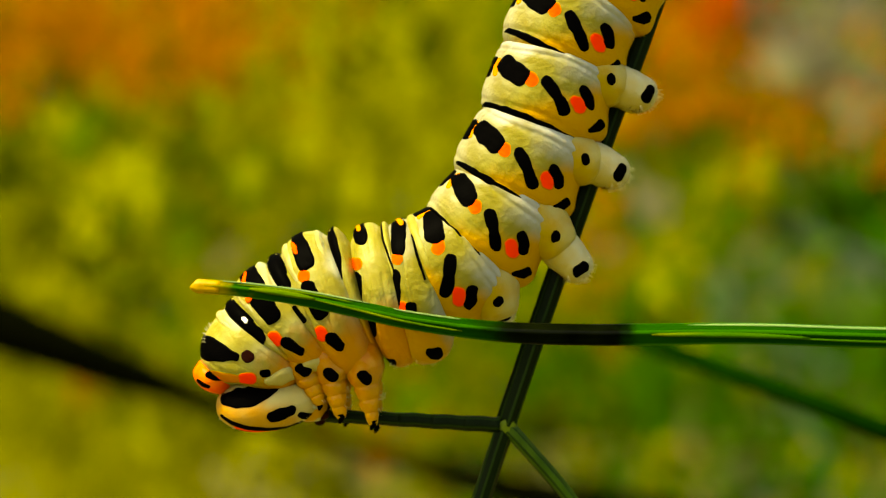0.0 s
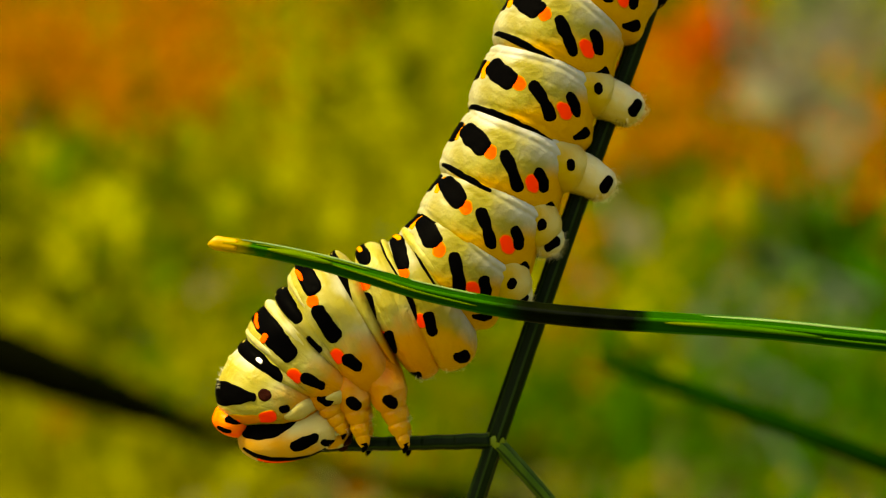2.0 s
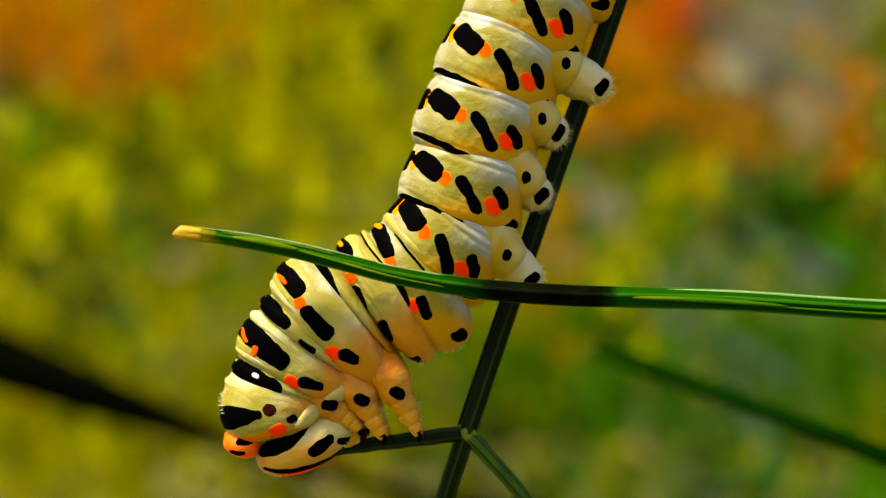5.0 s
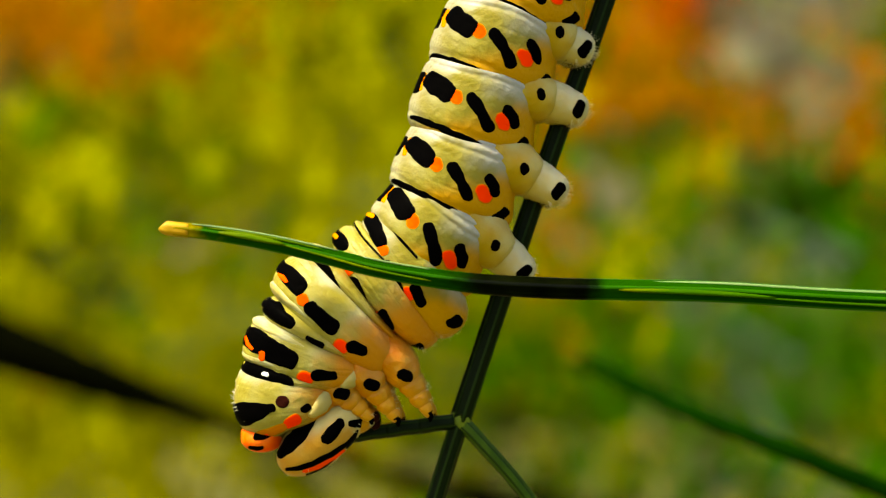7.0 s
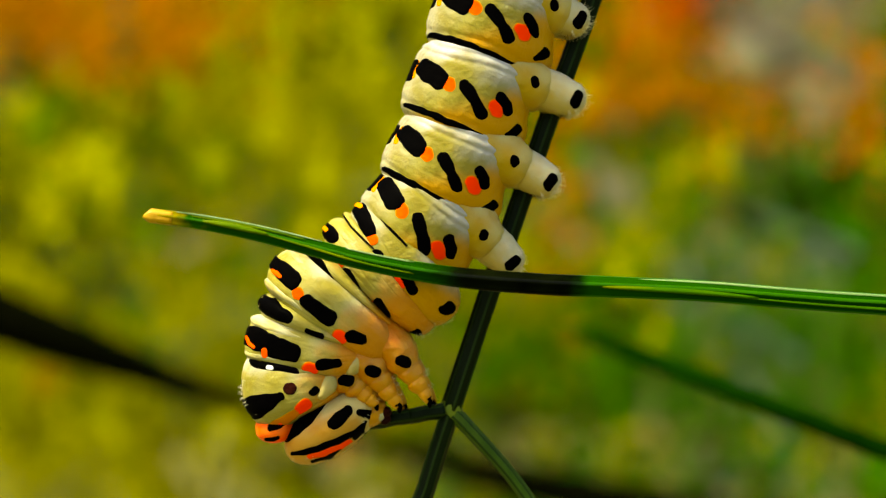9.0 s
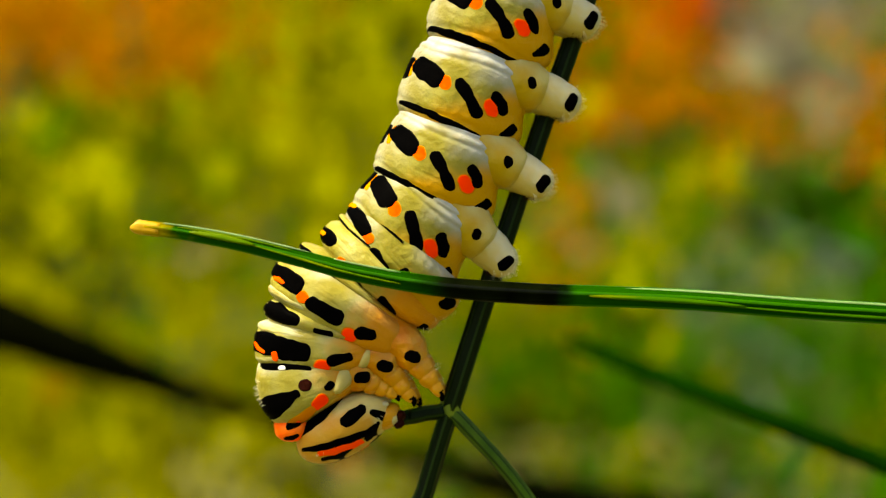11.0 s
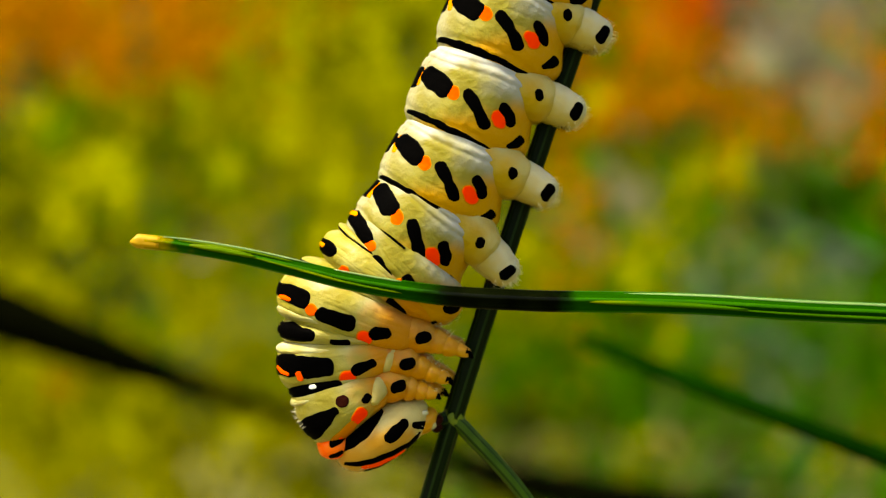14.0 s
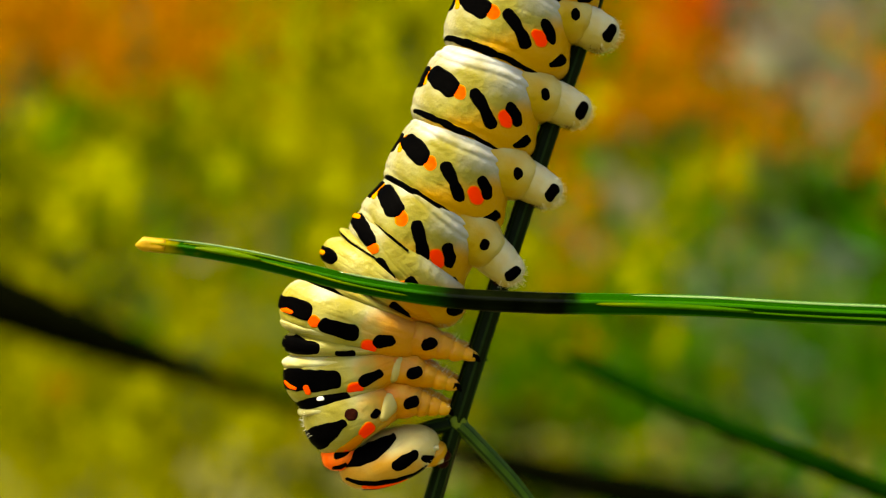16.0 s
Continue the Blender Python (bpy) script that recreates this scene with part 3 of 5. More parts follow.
shoot = smooth_path([stem_point(2, 4, -4), stem_point(30, 32, -6), stem_point(115, 130, -8), stem_point(190, 250, -4), stem_point(330, 520, 10)], 40)
v, f, sl = tube(shoot, lambda u: (13 - 5 * u) * U, 24, 6, 0.08)
part("side_shoot", v, f, [SHOOT, RIB], plant, slots=sl)
knob = Barrel(21, 19, 19, 19, power=2.4, rough=0.05, seed=3)
part("stem_node", *knob.mesh(16, 24), NODE, plant, "pale green fork of the stem")
for i in range(6):
    path = [(x * U, 0, 0) for x in np.linspace(-4, 60, 10)]
    path = [Vector(p) + Vector((0, 0, 0.6 * U * math.sin(k))) for k, p in enumerate(path)]
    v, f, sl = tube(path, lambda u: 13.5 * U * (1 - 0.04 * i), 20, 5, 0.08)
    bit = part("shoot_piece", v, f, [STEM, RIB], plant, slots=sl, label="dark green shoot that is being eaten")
    MOVING["bit%d" % i], DEEP["bit%d" % i] = bit, -0.0004

# ---- leaf stalk before the caterpillar ----
stalk_near = tagged(new("leaf_stalk"), "glossy green grooved fennel leaf stalk with a dry yellow tip", "leaf stalk")
MOVING["twig"], DEEP["twig"] = stalk_near, -0.0061
K = (0.1119 - 0.0061) / FOCAL
line = smooth_path([(x * K, 0, -y * K) for x, y in ((0, 1), (90, 1), (189, 6), (290, 17), (394, 29), (546, 34), (696, 26), (820, 14), (994, -3), (1262, -20), (1700, -60), (2300, -160))], 150)
a = math.radians(7.3)
line = [Vector((p.x * math.cos(a) + p.z * math.sin(a), p.y, -p.x * math.sin(a) + p.z * math.cos(a))) for p in line]
v, f, sl = tube(line[3:], lambda u: K * (12 + 6.5 * min(1, u * 3.6) - 1.0 * max(0, u - 0.5)), 40, 5, 0.10, flat=0.85, band=2)
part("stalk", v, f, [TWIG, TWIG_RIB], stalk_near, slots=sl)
tip_line = [line[0] + (line[0] - line[1]) * 0.35 + Vector((0, 0, 2 * K))] + line[:8]
v, f, sl = tube(tip_line, lambda u: K * (7.5 + 4.7 * min(1, u * 5)), 24, 6, 0.05, flat=0.9)
part("dry_tip", v, f, TWIG_TIP, stalk_near, "dry yellow tip")
# pale streaks and ridges on the stalk's face: first and last point of its line, height across it, thickness
for first, last, high, low, thick in ((15, 31, 4.0, 4.0, 5.0), (29, 62, 3.0, -4.0, 2.0), (12, 40, 9.5, 12.0, 2.0), (94, 114, 2.0, -3.0, 5.0), (108, 149, -4.0, -11.0, 3.0)):
    pts = []
    for i in range(first, last + 1):
        q = (i - first) / (last - first)
        h = high + (low - high) * q
        r = 17.5 if i > 45 else 12 + 5.5 * i / 45
        out = 0.88 * math.sqrt(max(1, r * r - h * h)) * 0.98
        pts.append(line[i] + Vector((0, -out * K, h * K)))
    v, f, sl = tube(pts, lambda u: K * thick * (0.25 + 0.75 * math.sin(math.pi * min(1, max(0, u))) ** 0.5) if last < 149 else K * thick * min(1, 0.3 + 3 * u), 10, 3, 0.15)
    part("ridge", v, f, STREAK, stalk_near, "yellow-green streak")
# sky highlight along the upper edge, added as thin pale glossy strips
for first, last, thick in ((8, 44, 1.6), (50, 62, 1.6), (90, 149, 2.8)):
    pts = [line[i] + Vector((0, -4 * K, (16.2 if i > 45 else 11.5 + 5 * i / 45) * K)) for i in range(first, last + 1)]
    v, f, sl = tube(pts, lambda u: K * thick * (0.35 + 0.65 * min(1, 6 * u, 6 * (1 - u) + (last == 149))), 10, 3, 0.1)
    part("edge", v, f, TWIG_SHEEN, stalk_near, "sky sheen on the upper edge, added as a pale strip")

far = tagged(new("leaf_stalk"), "dark green fennel leaf stalk behind the plant, out of focus", "leaf stalk")
MOVING["stalk"], DEEP["stalk"] = far, 0.11


# along the stalk from its tip: right, down, and how far it comes forward
FAR_LINE = ((0, 0, 0), (50, 17, 0.014), (100, 36, 0.032), (170, 61, 0.048), (290, 105, 0.058), (480, 178, 0.064), (800, 305, 0.070), (1500, 600, 0.076), (1900, 1900, 0.08), (2000, 7800, 0.085))
K = 0.2219 / FOCAL
BASE = (304, 145)


def behind(right, down, near):
    """A point of the far stalk from where it shows beside its tip and how far it comes forward."""
    k = (0.2219 - near) / FOCAL
    return ((BASE[0] + right) * k - BASE[0] * K, -near, BASE[1] * K - (BASE[1] + down) * k)


v, f, sl = tube(smooth_path([behind(*p) for p in FAR_LINE], 100), lambda u: float(np.interp(u, (0, 0.03, 0.08, 0.2, 1), (0.75, 1.0, 0.85, 0.78, 1.0))) * 15 * K, 20, 6, 0.06)
part("stalk", v, f, [FAR_STALK, FAR_STALK], far, slots=sl)
v, f, sl = tube(smooth_path([behind(*p) for p in ((-22, -8, -0.004), (-10, -4, -0.002), (3, 1, 0))], 8), lambda u: K * (9 + 3 * u), 16)
part("dry_tip", v, f, FAR_TIP, far, "dry yellow tip")

dark = tagged(new("dead_branch"), "dark dead branch leaning behind the plant, out of focus", "branch")
MOVING["branch"], DEEP["branch"] = dark, 0.34
K = (0.1119 + 0.34) / FOCAL
limb = smooth_path([(x * K, 0.00003 * max(0, x), (14 - 0.42 * x + 0.00008 * x * abs(x)) * K) for x in (-700, -300, 0, 160, 300, 400, 600, 800, 1000, 1500)], 90)
thick = [K * float(np.interp(i / 89 * 9, range(10), (62, 62, 62, 57, 42, 20, 14, 36, 46, 42))) for i in range(90)]
for name, first, last in (("limb", 0, 53), ("thin_limb", 51, 89)):
    bit = limb[first:last + 1]
    v, f, sl = tube(bit, lambda u: thick[first + round(u * (last - first))], 20)
    part(name, v, f, BARK, dark)

# ---- caterpillar ----
cat = tagged(new("caterpillar"), "pale green caterpillar, black bars and orange spots, on the stem", "caterpillar")
cat.location = (0, 0, HEIGHT)
FOLDS = ((-0.50, 0.045, 0.022), (-0.68, 0.05, 0.034), (0.62, 0.06, 0.020))


def ring(key, name, barrel, skin, label=""):
    ob = part(name, *barrel.mesh(), skin, cat, label)
    MOVING[key] = ob
    return ob


def abdomen(key, seed, lb, lv, half=110):
    c, turn = (840, 180), 25
    bar = Barrel(half, half * 0.95, lb, lv, at=(2, 0), folds=FOLDS, seed=seed, wrinkle=0.010, bulge=0.14, rough=0.009)
    ob = ring(key, "body_segment", bar, SKIN)
    jit = random.Random(seed)

    def put(name, stroke, mat, **k):
        ox, oy, big = jit.uniform(-2, 2), jit.uniform(-2, 2), jit.uniform(0.80, 0.88)
        bar.marking(name, [(x + ox, y + oy, r * big) for x, y, r in stroke], mat, ob, c, turn, seed=seed, **k)

    def own(a, w, r):
        # a place in the ring's own axes
        al = radians(turn)
        return (c[0] + a * math.cos(al) - w * math.sin(al), c[1] + a * math.sin(al) + w * math.cos(al), r)
    put("black_patch", [own(-82, -9, 19.5), own(-70, -4, 21.5), own(-57, 1, 20)], BLACK)
    put("black_patch", [own(-106, -15, 8), own(-108, 0, 9), own(-106, 12, 7)], BLACK, lift=1.0)
    put("yellow_spot", [own(-98, -19, 3), own(-99, -5, 5.5), own(-96, 9, 4.5)], YELLOW, lift=0.8)
    put("orange_spot", [(805, 166, 14), (807, 170, 14)], ORANGE, lift=0.6)
    put("black_bar", [(834, 175, 12.5), (843, 190, 13.5), (849, 200, 11), (853, 208, 12.5), (859, 222, 13)], BLACK)
    put("red_spot", [(882, 212, 14.5), (886, 219, 14.5)], RED, lift=0.6)
    put("black_spot", [(896, 194, 11.5), (904, 206, 12), (904, 214, 11)], BLACK)
    put("black_mark", [own(86, 42, 5), own(93, 33, 8), own(97, 22, 7.5)], BLACK)
    put("black_line", [(731, 197, 5), (760, 212, 7), (800, 233, 7), (832, 247, 5.5), (856, 261, 5), (884, 277, 7)], BLACK, lift=0.8, wobble=0.2)
    return ob


abdomen("A9", 9, 80, 80, 94)
abdomen("A8", 8, 84, 86, 108)
abdomen("A7", 7, 86, 90)
abdomen("A6", 6, 84, 96)
abdomen("A5", 5, 84, 98)
abdomen("A4", 4, 80, 96)
abdomen("A3", 3, 66, 90)


def special(key, c, turn, half, deep, lb, lv, skin, strokes, seed, at=(0, 0), **k):
    bar = Barrel(half, deep, lb, lv, at=at, folds=FOLDS[2:], seed=seed, power=2.7, wrinkle=0.012, **k)
    ob = ring(key, "body_segment", bar, skin)
    for name, mat, stroke in strokes:
        bar.marking(name, stroke, mat, ob, c, turn, seed=seed, lift=6.5 if name == "skin_flap" else 2.9 if name in ("orange_dot", "yellow_spot", "white_dot") else 2.2 if mat is BLACK else 1.2)
    return ob


special("A2", (742, 505), 56, 130, 112, 50, 58, SKIN, [
    ("black_patch", BLACK, [(672, 411, 13), (686, 445, 13)]), ("black_patch", BLACK, [(664, 388, 7)]), ("yellow_spot", YELLOW, [(667, 400, 5), (675, 404, 5)]),
    ("orange_spot", ORANGE, [(690, 462, 11)]), ("black_bar", BLACK, [(697, 490, 11), (704, 512, 12), (714, 536, 11)]), ("red_spot", RED, [(732, 538, 13)]),
    ("black_spot", BLACK, [(744, 529, 10), (753, 553, 9)]), ("black_spot", BLACK, [(807, 592, 11), (815, 590, 11)]),
    ("black_line", BLACK, [(700, 415, 2), (722, 445, 2.5), (748, 476, 2)])], 12, tuck=0.16)
special("A1", (685, 526), 55, 131, 108, 46, 42, SKIN_THORAX, [
    ("black_patch", BLACK, [(584, 411, 9), (596, 426, 12), (616, 448, 13)]), ("yellow_spot", YELLOW, [(598, 430, 5), (607, 437, 5)]), ("orange_spot", ORANGE, [(624, 494, 12)]),
    ("black_bar", BLACK, [(634, 516, 10), (640, 540, 12), (652, 570, 10)]),
    ("red_spot", RED, [(667, 580, 13)]), ("black_spot", BLACK, [(680, 573, 9), (690, 597, 8)]), ("black_spot", BLACK, [(735, 639, 8), (740, 637, 8)])], 13, at=(5, 0), tuck=0.2)
special("T3", (597, 580), 49, 139, 106, 62, 50, SKIN_THORAX, [
    ("black_patch", BLACK, [(497, 470, 11), (510, 484, 14), (534, 511, 16)]), ("yellow_spot", ORANGE, [(502, 492, 4), (508, 496, 5), (514, 503, 4)]), ("orange_spot", ORANGE, [(541, 536, 11)]),
    ("black_bar", BLACK, [(553, 551, 12), (585, 586, 14)]), ("red_spot", RED, [(597, 622, 14)]), ("black_spot", BLACK, [(617, 624, 12), (633, 633, 9)])], 14, at=(-4, 0))
special("T2", (537, 648), 31, 117, 96, 62, 44, SKIN_THORAX, [
    ("black_patch", BLACK, [(438, 581, 18), (456, 591, 20), (478, 612, 19), (510, 635, 17)]), ("orange_dot", ORANGE, [(463, 624, 6), (465, 617, 6)]), ("yellow_spot", ORANGE, [(440, 586, 3), (443, 597, 4), (450, 606, 3)]),
    ("red_spot", RED, [(528, 673, 14)]), ("black_spot", BLACK, [(550, 672, 11), (575, 680, 8)]), ("skin_flap", SKIN_FLAP, [(588, 706, 6), (604, 699, 11), (625, 689, 12), (645, 680, 8)])], 15, at=(-3, 0))
def own_t1(a, w, r):
    al = radians(10)
    return (490 + a * math.cos(al) - w * math.sin(al), 718 + a * math.sin(al) + w * math.cos(al), r)


special("T1", (490, 718), 10, 95, 96, 80, 40, SKIN_THORAX, [
    ("black_patch", BLACK, [own_t1(-93, 34, 17), own_t1(-82, 30, 20), own_t1(-66, 25, 21), own_t1(-46, 19, 15), own_t1(-22, 10, 8)]), ("brown_spot", BROWN, [(485, 715, 10), (489, 716, 10)]), ("black_spot", BLACK, [(523, 733, 7), (527, 731, 7)]),
    ("red_spot", RED, [own_t1(20, 29, 12), own_t1(9, 36, 11)]), ("orange_band", YELLOW, [own_t1(0, 42, 8), own_t1(-20, 54, 10), own_t1(-42, 64, 10)]), ("orange_spot", ORANGE, [own_t1(-30, 62, 4), own_t1(-44, 68, 5)]), ("skin_flap", SKIN_FLAP, [own_t1(48, 18, 7), own_t1(60, 5, 12), own_t1(73, -12, 12), own_t1(85, -30, 9)])], 16)
cb = Barrel(37, 56, 27, 27, at=(-43, 72), power=2.2, rough=0.04, seed=21)
collar = part("collar", *cb.mesh(20, 30), COLLAR, MOVING["T1"], "orange front rim of the neck")
cb.marking("black_spot", [(-46, 65, 7), (-34, 61, 8), (-24, 58, 6)], BLACK, collar, both=False, seed=4, lift=0.8)
cb.marking("black_spot", [(-58, 87, 4), (-48, 87, 5), (-38, 85, 4)], BLACK, collar, both=False, seed=5, lift=0.8)


def fold(key, c, turn, half, deep, lb, lv, strokes, seed):
    bar = Barrel(half * 0.88, deep, lb, lv, at=(-half * 0.12, 0), power=2.1, seed=seed, wrinkle=0.01)
    ob = ring(key, "skin_fold", bar, SKIN_THORAX)
    for name, mat, stroke in strokes:
        bar.marking(name, stroke, mat, ob, c, turn, seed=seed, lift=2.4 if mat is WHITE else 1.3)


fold("F5", (762, 467), 48, 119, 102, 28, 24, [], 31)
fold("F4", (713, 515), 55.5, 127, 99, 19, 12, [("black_line", BLACK, [(636, 408, 2), (655, 440, 2), (690, 480, 1.5)])], 32)
fold("F3", (641, 553), 52, 137, 90, 28, 12, [("black_band", BLACK, [(555, 448, 8), (567, 465, 9), (587, 493, 9), (597, 515, 7), (612, 546, 3)])], 33)
fold("F1", (567, 614), 40, 128, 96, 38, 9, [("black_band", BLACK, [(444, 514, 12), (459, 526, 14), (490, 549, 16), (514, 572, 11)]), ("black_spot", BLACK, [(543, 603, 5), (562, 618, 7)])], 34)
fold("F2", (513, 683), 20, 103, 91, 42, 9, [("black_band", BLACK, [(404, 638, 12), (419, 644, 14), (455, 660, 16), (498, 682, 13)]), ("white_dot", WHITE, [(462, 660, 4), (467, 662, 4)])], 35)

# pale swollen folds between the banded rings
BETWEEN = {}
for i, (one, two, share, half, deep, lb, lv) in enumerate((("F3", "T3", 0.5, 141, 94, 21, 9), ("T3", "F1", 0.5, 138, 96, 23, 7), ("F1", "T2", 0.5, 126, 91, 22, 6),
                                                          ("T2", "F2", 0.5, 114, 89, 19, 6), ("F2", "T1", 0.5, 103, 88, 20, 6))):
    key = "G%d" % i
    BETWEEN[key] = (one, two, share)
    bar = Barrel(half * 0.85, deep, lb, lv, at=(-half * 0.15, 0), power=2.2, seed=50 + i, rough=0.015)
    ring(key, "skin_fold", bar, SKIN_FOLD, "pale swollen skin fold")

# head
hc, ht = (545, 786), -25
hb = Barrel(93, 78, 49, 47, at=(-1, -1), power=2.2, rough=0.008, seed=17)
head = part("head", *hb.mesh(), SKIN_HEAD, cat, "pale orange head capsule with black stripes")
MOVING["H"] = head


def own_h(a, w, r):
    al = radians(ht)
    return (hc[0] + a * math.cos(al) - w * math.sin(al), hc[1] + a * math.sin(al) + w * math.cos(al), r)


for name, mat, stroke in (
        ("black_stripe", BLACK, [(470, 796, 8), (488, 784, 13), (511, 771, 14), (531, 757, 11), (547, 744, 6)]), ("black_stripe", BLACK, [(559, 788, 10), (572, 779, 12), (585, 769, 9)]),
        ("orange_spot", ORANGE, [own_h(-58, 27, 4), own_h(-36, 36, 5.5), own_h(-10, 41, 5.5), own_h(14, 43, 4)]), ("black_line", BLACK, [own_h(-80, 5, 3), own_h(-62, 16, 4.5), own_h(-36, 26, 5.5), own_h(0, 34, 5.5), own_h(32, 37, 4), own_h(50, 33, 2.5)]),
        ("black_line", BLACK, [own_h(22, 43, 2), own_h(40, 39, 3), own_h(56, 31, 2)]), ("black_line", BLACK, [own_h(-60, 35, 2), own_h(-36, 43, 2.5), own_h(-8, 46.5, 2)]), ("eye_patch", BLACK, [(605, 774, 6), (617, 779, 8)])):
    hb.marking(name, stroke, mat, head, hc, ht, seed=5, lift=1.7 if mat is BLACK else 0.8)
jaw = Barrel(30, 34, 22, 22, at=(70, 20), power=2.2, rough=0.05, seed=18)
part("jaw", *jaw.mesh(16, 24), SKIN_LEG, head)
lip = Barrel(13, 20, 10, 10, at=(90, 32), power=2.2, rough=0.05, seed=19)
part("mandible", *lip.mesh(12, 16), BROWN, head, "dark brown mandible")
palp = Barrel(10, 9, 8, 8, at=(84, 44), power=2.2, rough=0.05, seed=22)
part("palp", *palp.mesh(10, 14), BROWN, head, "dark brown mouth part")
feeler = [(x * U, -34 * U, -y * U) for x, y in ((56, 2), (68, 4), (80, 7), (88, 9))]
fv, ff, _ = tube(feeler, lambda u: (9 - 5 * u) * U, 14)
part("antenna", fv, ff, PROLEG_TIP, head, "short pale antenna")
upper = Barrel(17, 26, 12, 12, at=(78, 30), power=2.2, rough=0.04, seed=23)
part("upper_lip", *upper.mesh(14, 20), PROLEG_TIP, head, "whitish upper lip")


def bristles(parent, centre, spread, count, length, seed, deep=20, mat=HAIR, name="bristles"):
    r = random.Random(seed)
    v, f = [], []
    for _ in range(count):
        th = r.uniform(*spread)
        base = Vector(((centre[0] + centre[2] * math.cos(th)) * U, r.uniform(-deep, deep) * U, -(centre[1] + centre[3] * math.sin(th)) * U))
        d = Vector((math.cos(th) + r.gauss(0, 0.25), r.gauss(0, 0.3), -math.sin(th) + r.gauss(0, 0.25))).normalized()
        s1 = d.orthogonal().normalized() * 0.4 * U
        s2 = d.cross(s1)
        b = len(v)
        v += [base - d * 2 * U + s1, base - d * 2 * U - s1 * 0.5 + s2 * 0.87, base - d * 2 * U - s1 * 0.5 - s2 * 0.87, base + d * length * r.uniform(0.6, 1.2) * U]
        f += [(b, b + 1, b + 3), (b + 1, b + 2, b + 3), (b + 2, b, b + 3)]
    part(name, v, f, mat, parent, smooth=False)


bristles(head, (-2, -1, 92, 38), (0.3, 2.9), 110, 5, 81, deep=50)
bristles(MOVING["T1"], (0, 0, 92, 52), (2.3, 3.6), 160, 7, 82, deep=60)
bristles(MOVING["A2"], (0, 0, 129, 60), (-0.7, 0.5), 60, 11, 83, deep=50)
bristles(MOVING["A1"], (0, 0, 135, 50), (-0.5, 0.5), 40, 10, 84, deep=50)


# legs with hooks that hold the stem, near side and far side
for i, key in enumerate(("P6", "P5", "P4", "P3")):
    for side, tail in ((-1, ""), (1, "far")):
        bb = Cone([(-104, 8), (-98, 36), (-84, 60), (-50, 58), (-15, 49), (14, 39), (26, 31), (33, 20), (35, 3)], 0.98, 0.02, 0.04, 30 + i, 0.012)
        ob = part("proleg_base", *bb.mesh(), SKIN_PROLEG, cat)
        if side < 0:
            bb.marking("black_dot", [(-1, -2, 8), (1, 2, 8)], BLACK, ob, both=False, seed=i)
        MOVING[key + "b" + tail], DEEP[key + "b" + tail] = ob, 0.0012 * side
        tb = Cone([(-100, 26), (-80, 34), (-40, 36), (-18, 32.5), (-8, 31), (0, 29.5), (7, 26), (13, 20), (17, 12), (19, 2)], 0.95, 0.01, 0.03, 40 + i, 0.01)
        ob = part("proleg", *tb.mesh(), PROLEG_TIP, cat, "stubby pale proleg with a black spot")
        if side < 0:
            tb.marking("black_spot", [(1, -7, 9), (-1, 7, 10)], BLACK, ob, both=False, seed=i)
        bristles(ob, (-38, 1, 56, 30), (-1.0, 1.0), 90, 14, 50 + i, deep=26)
        bristles(ob, (-12, 14, 22, 18), (0.9, 2.3), 40, 8, 90 + i, deep=14, mat=BROWN, name="hooks")
        MOVING[key + "t" + tail], DEEP[key + "t" + tail] = ob, 0.0009 * side

# jointed front legs
for i, (key, reach) in enumerate((("L3", 88), ("L2", 82), ("L1", 70))):
    for side, tail, long in ((-1, "", reach), (1, "far", reach + 16)):
        prof = [(-84, 10), (-66, 26), (-40, 33), (-12, 32), (3, 29.5), (11, 25), (16, 22), (22, 23.5), (34, 21), (40, 16.5), (45, 17.8), (58, 15), (63, 11.8), (68, 12.6), (82, 8.5), (88, 4)]
        prof = [(x * long / 88, r) for x, r in prof]
        fine = smooth_path([(x, 0, r) for x, r in prof], 46)
        v = []
        for p in fine:
            for j in range(24):
                th = 2 * math.pi * j / 24
                k = 1 + 0.16 * noise.noise(Vector((p.x * 0.05, math.cos(th), math.sin(th) + i)))
                v.append((p.x * U, p.z * k * math.cos(th) * U * 0.9, p.z * k * math.sin(th) * U + 0.0025 * p.x * U))
        fc = grid_faces(46, 24)
        fc += [tuple(reversed(range(24))), tuple(range(45 * 24, 46 * 24))]
        leg = part("leg", v, fc, SKIN_LEG, cat, "short jointed peach front leg")
        MOVING[key + tail], DEEP[key + tail] = leg, 0.0018 * side
        if side < 0:
            lb_ = Barrel(60, 32, 34, 34, power=2.2, rough=0.0, seed=60 + i)
            lb_.marking("black_plate", [(-4, 2, 9.5), (3, -3, 10)], BLACK, leg, both=False, seed=60 + i)
        claw = [((long - 10 + x) * U, 0, -y * U) for x, y in ((0, 0), (5, 0), (10, 2), (16, 6))]
        cv, cf, _ = tube(claw, lambda u: (9.5 - 7.5 * u) * U, 12)
        part("claw", cv, cf, BLACK, leg, "black claw")
        bristles(leg, (30 * long / 88, 0, 40, 20), (-2.6, -0.3), 26, 10, 70 + i, deep=8)


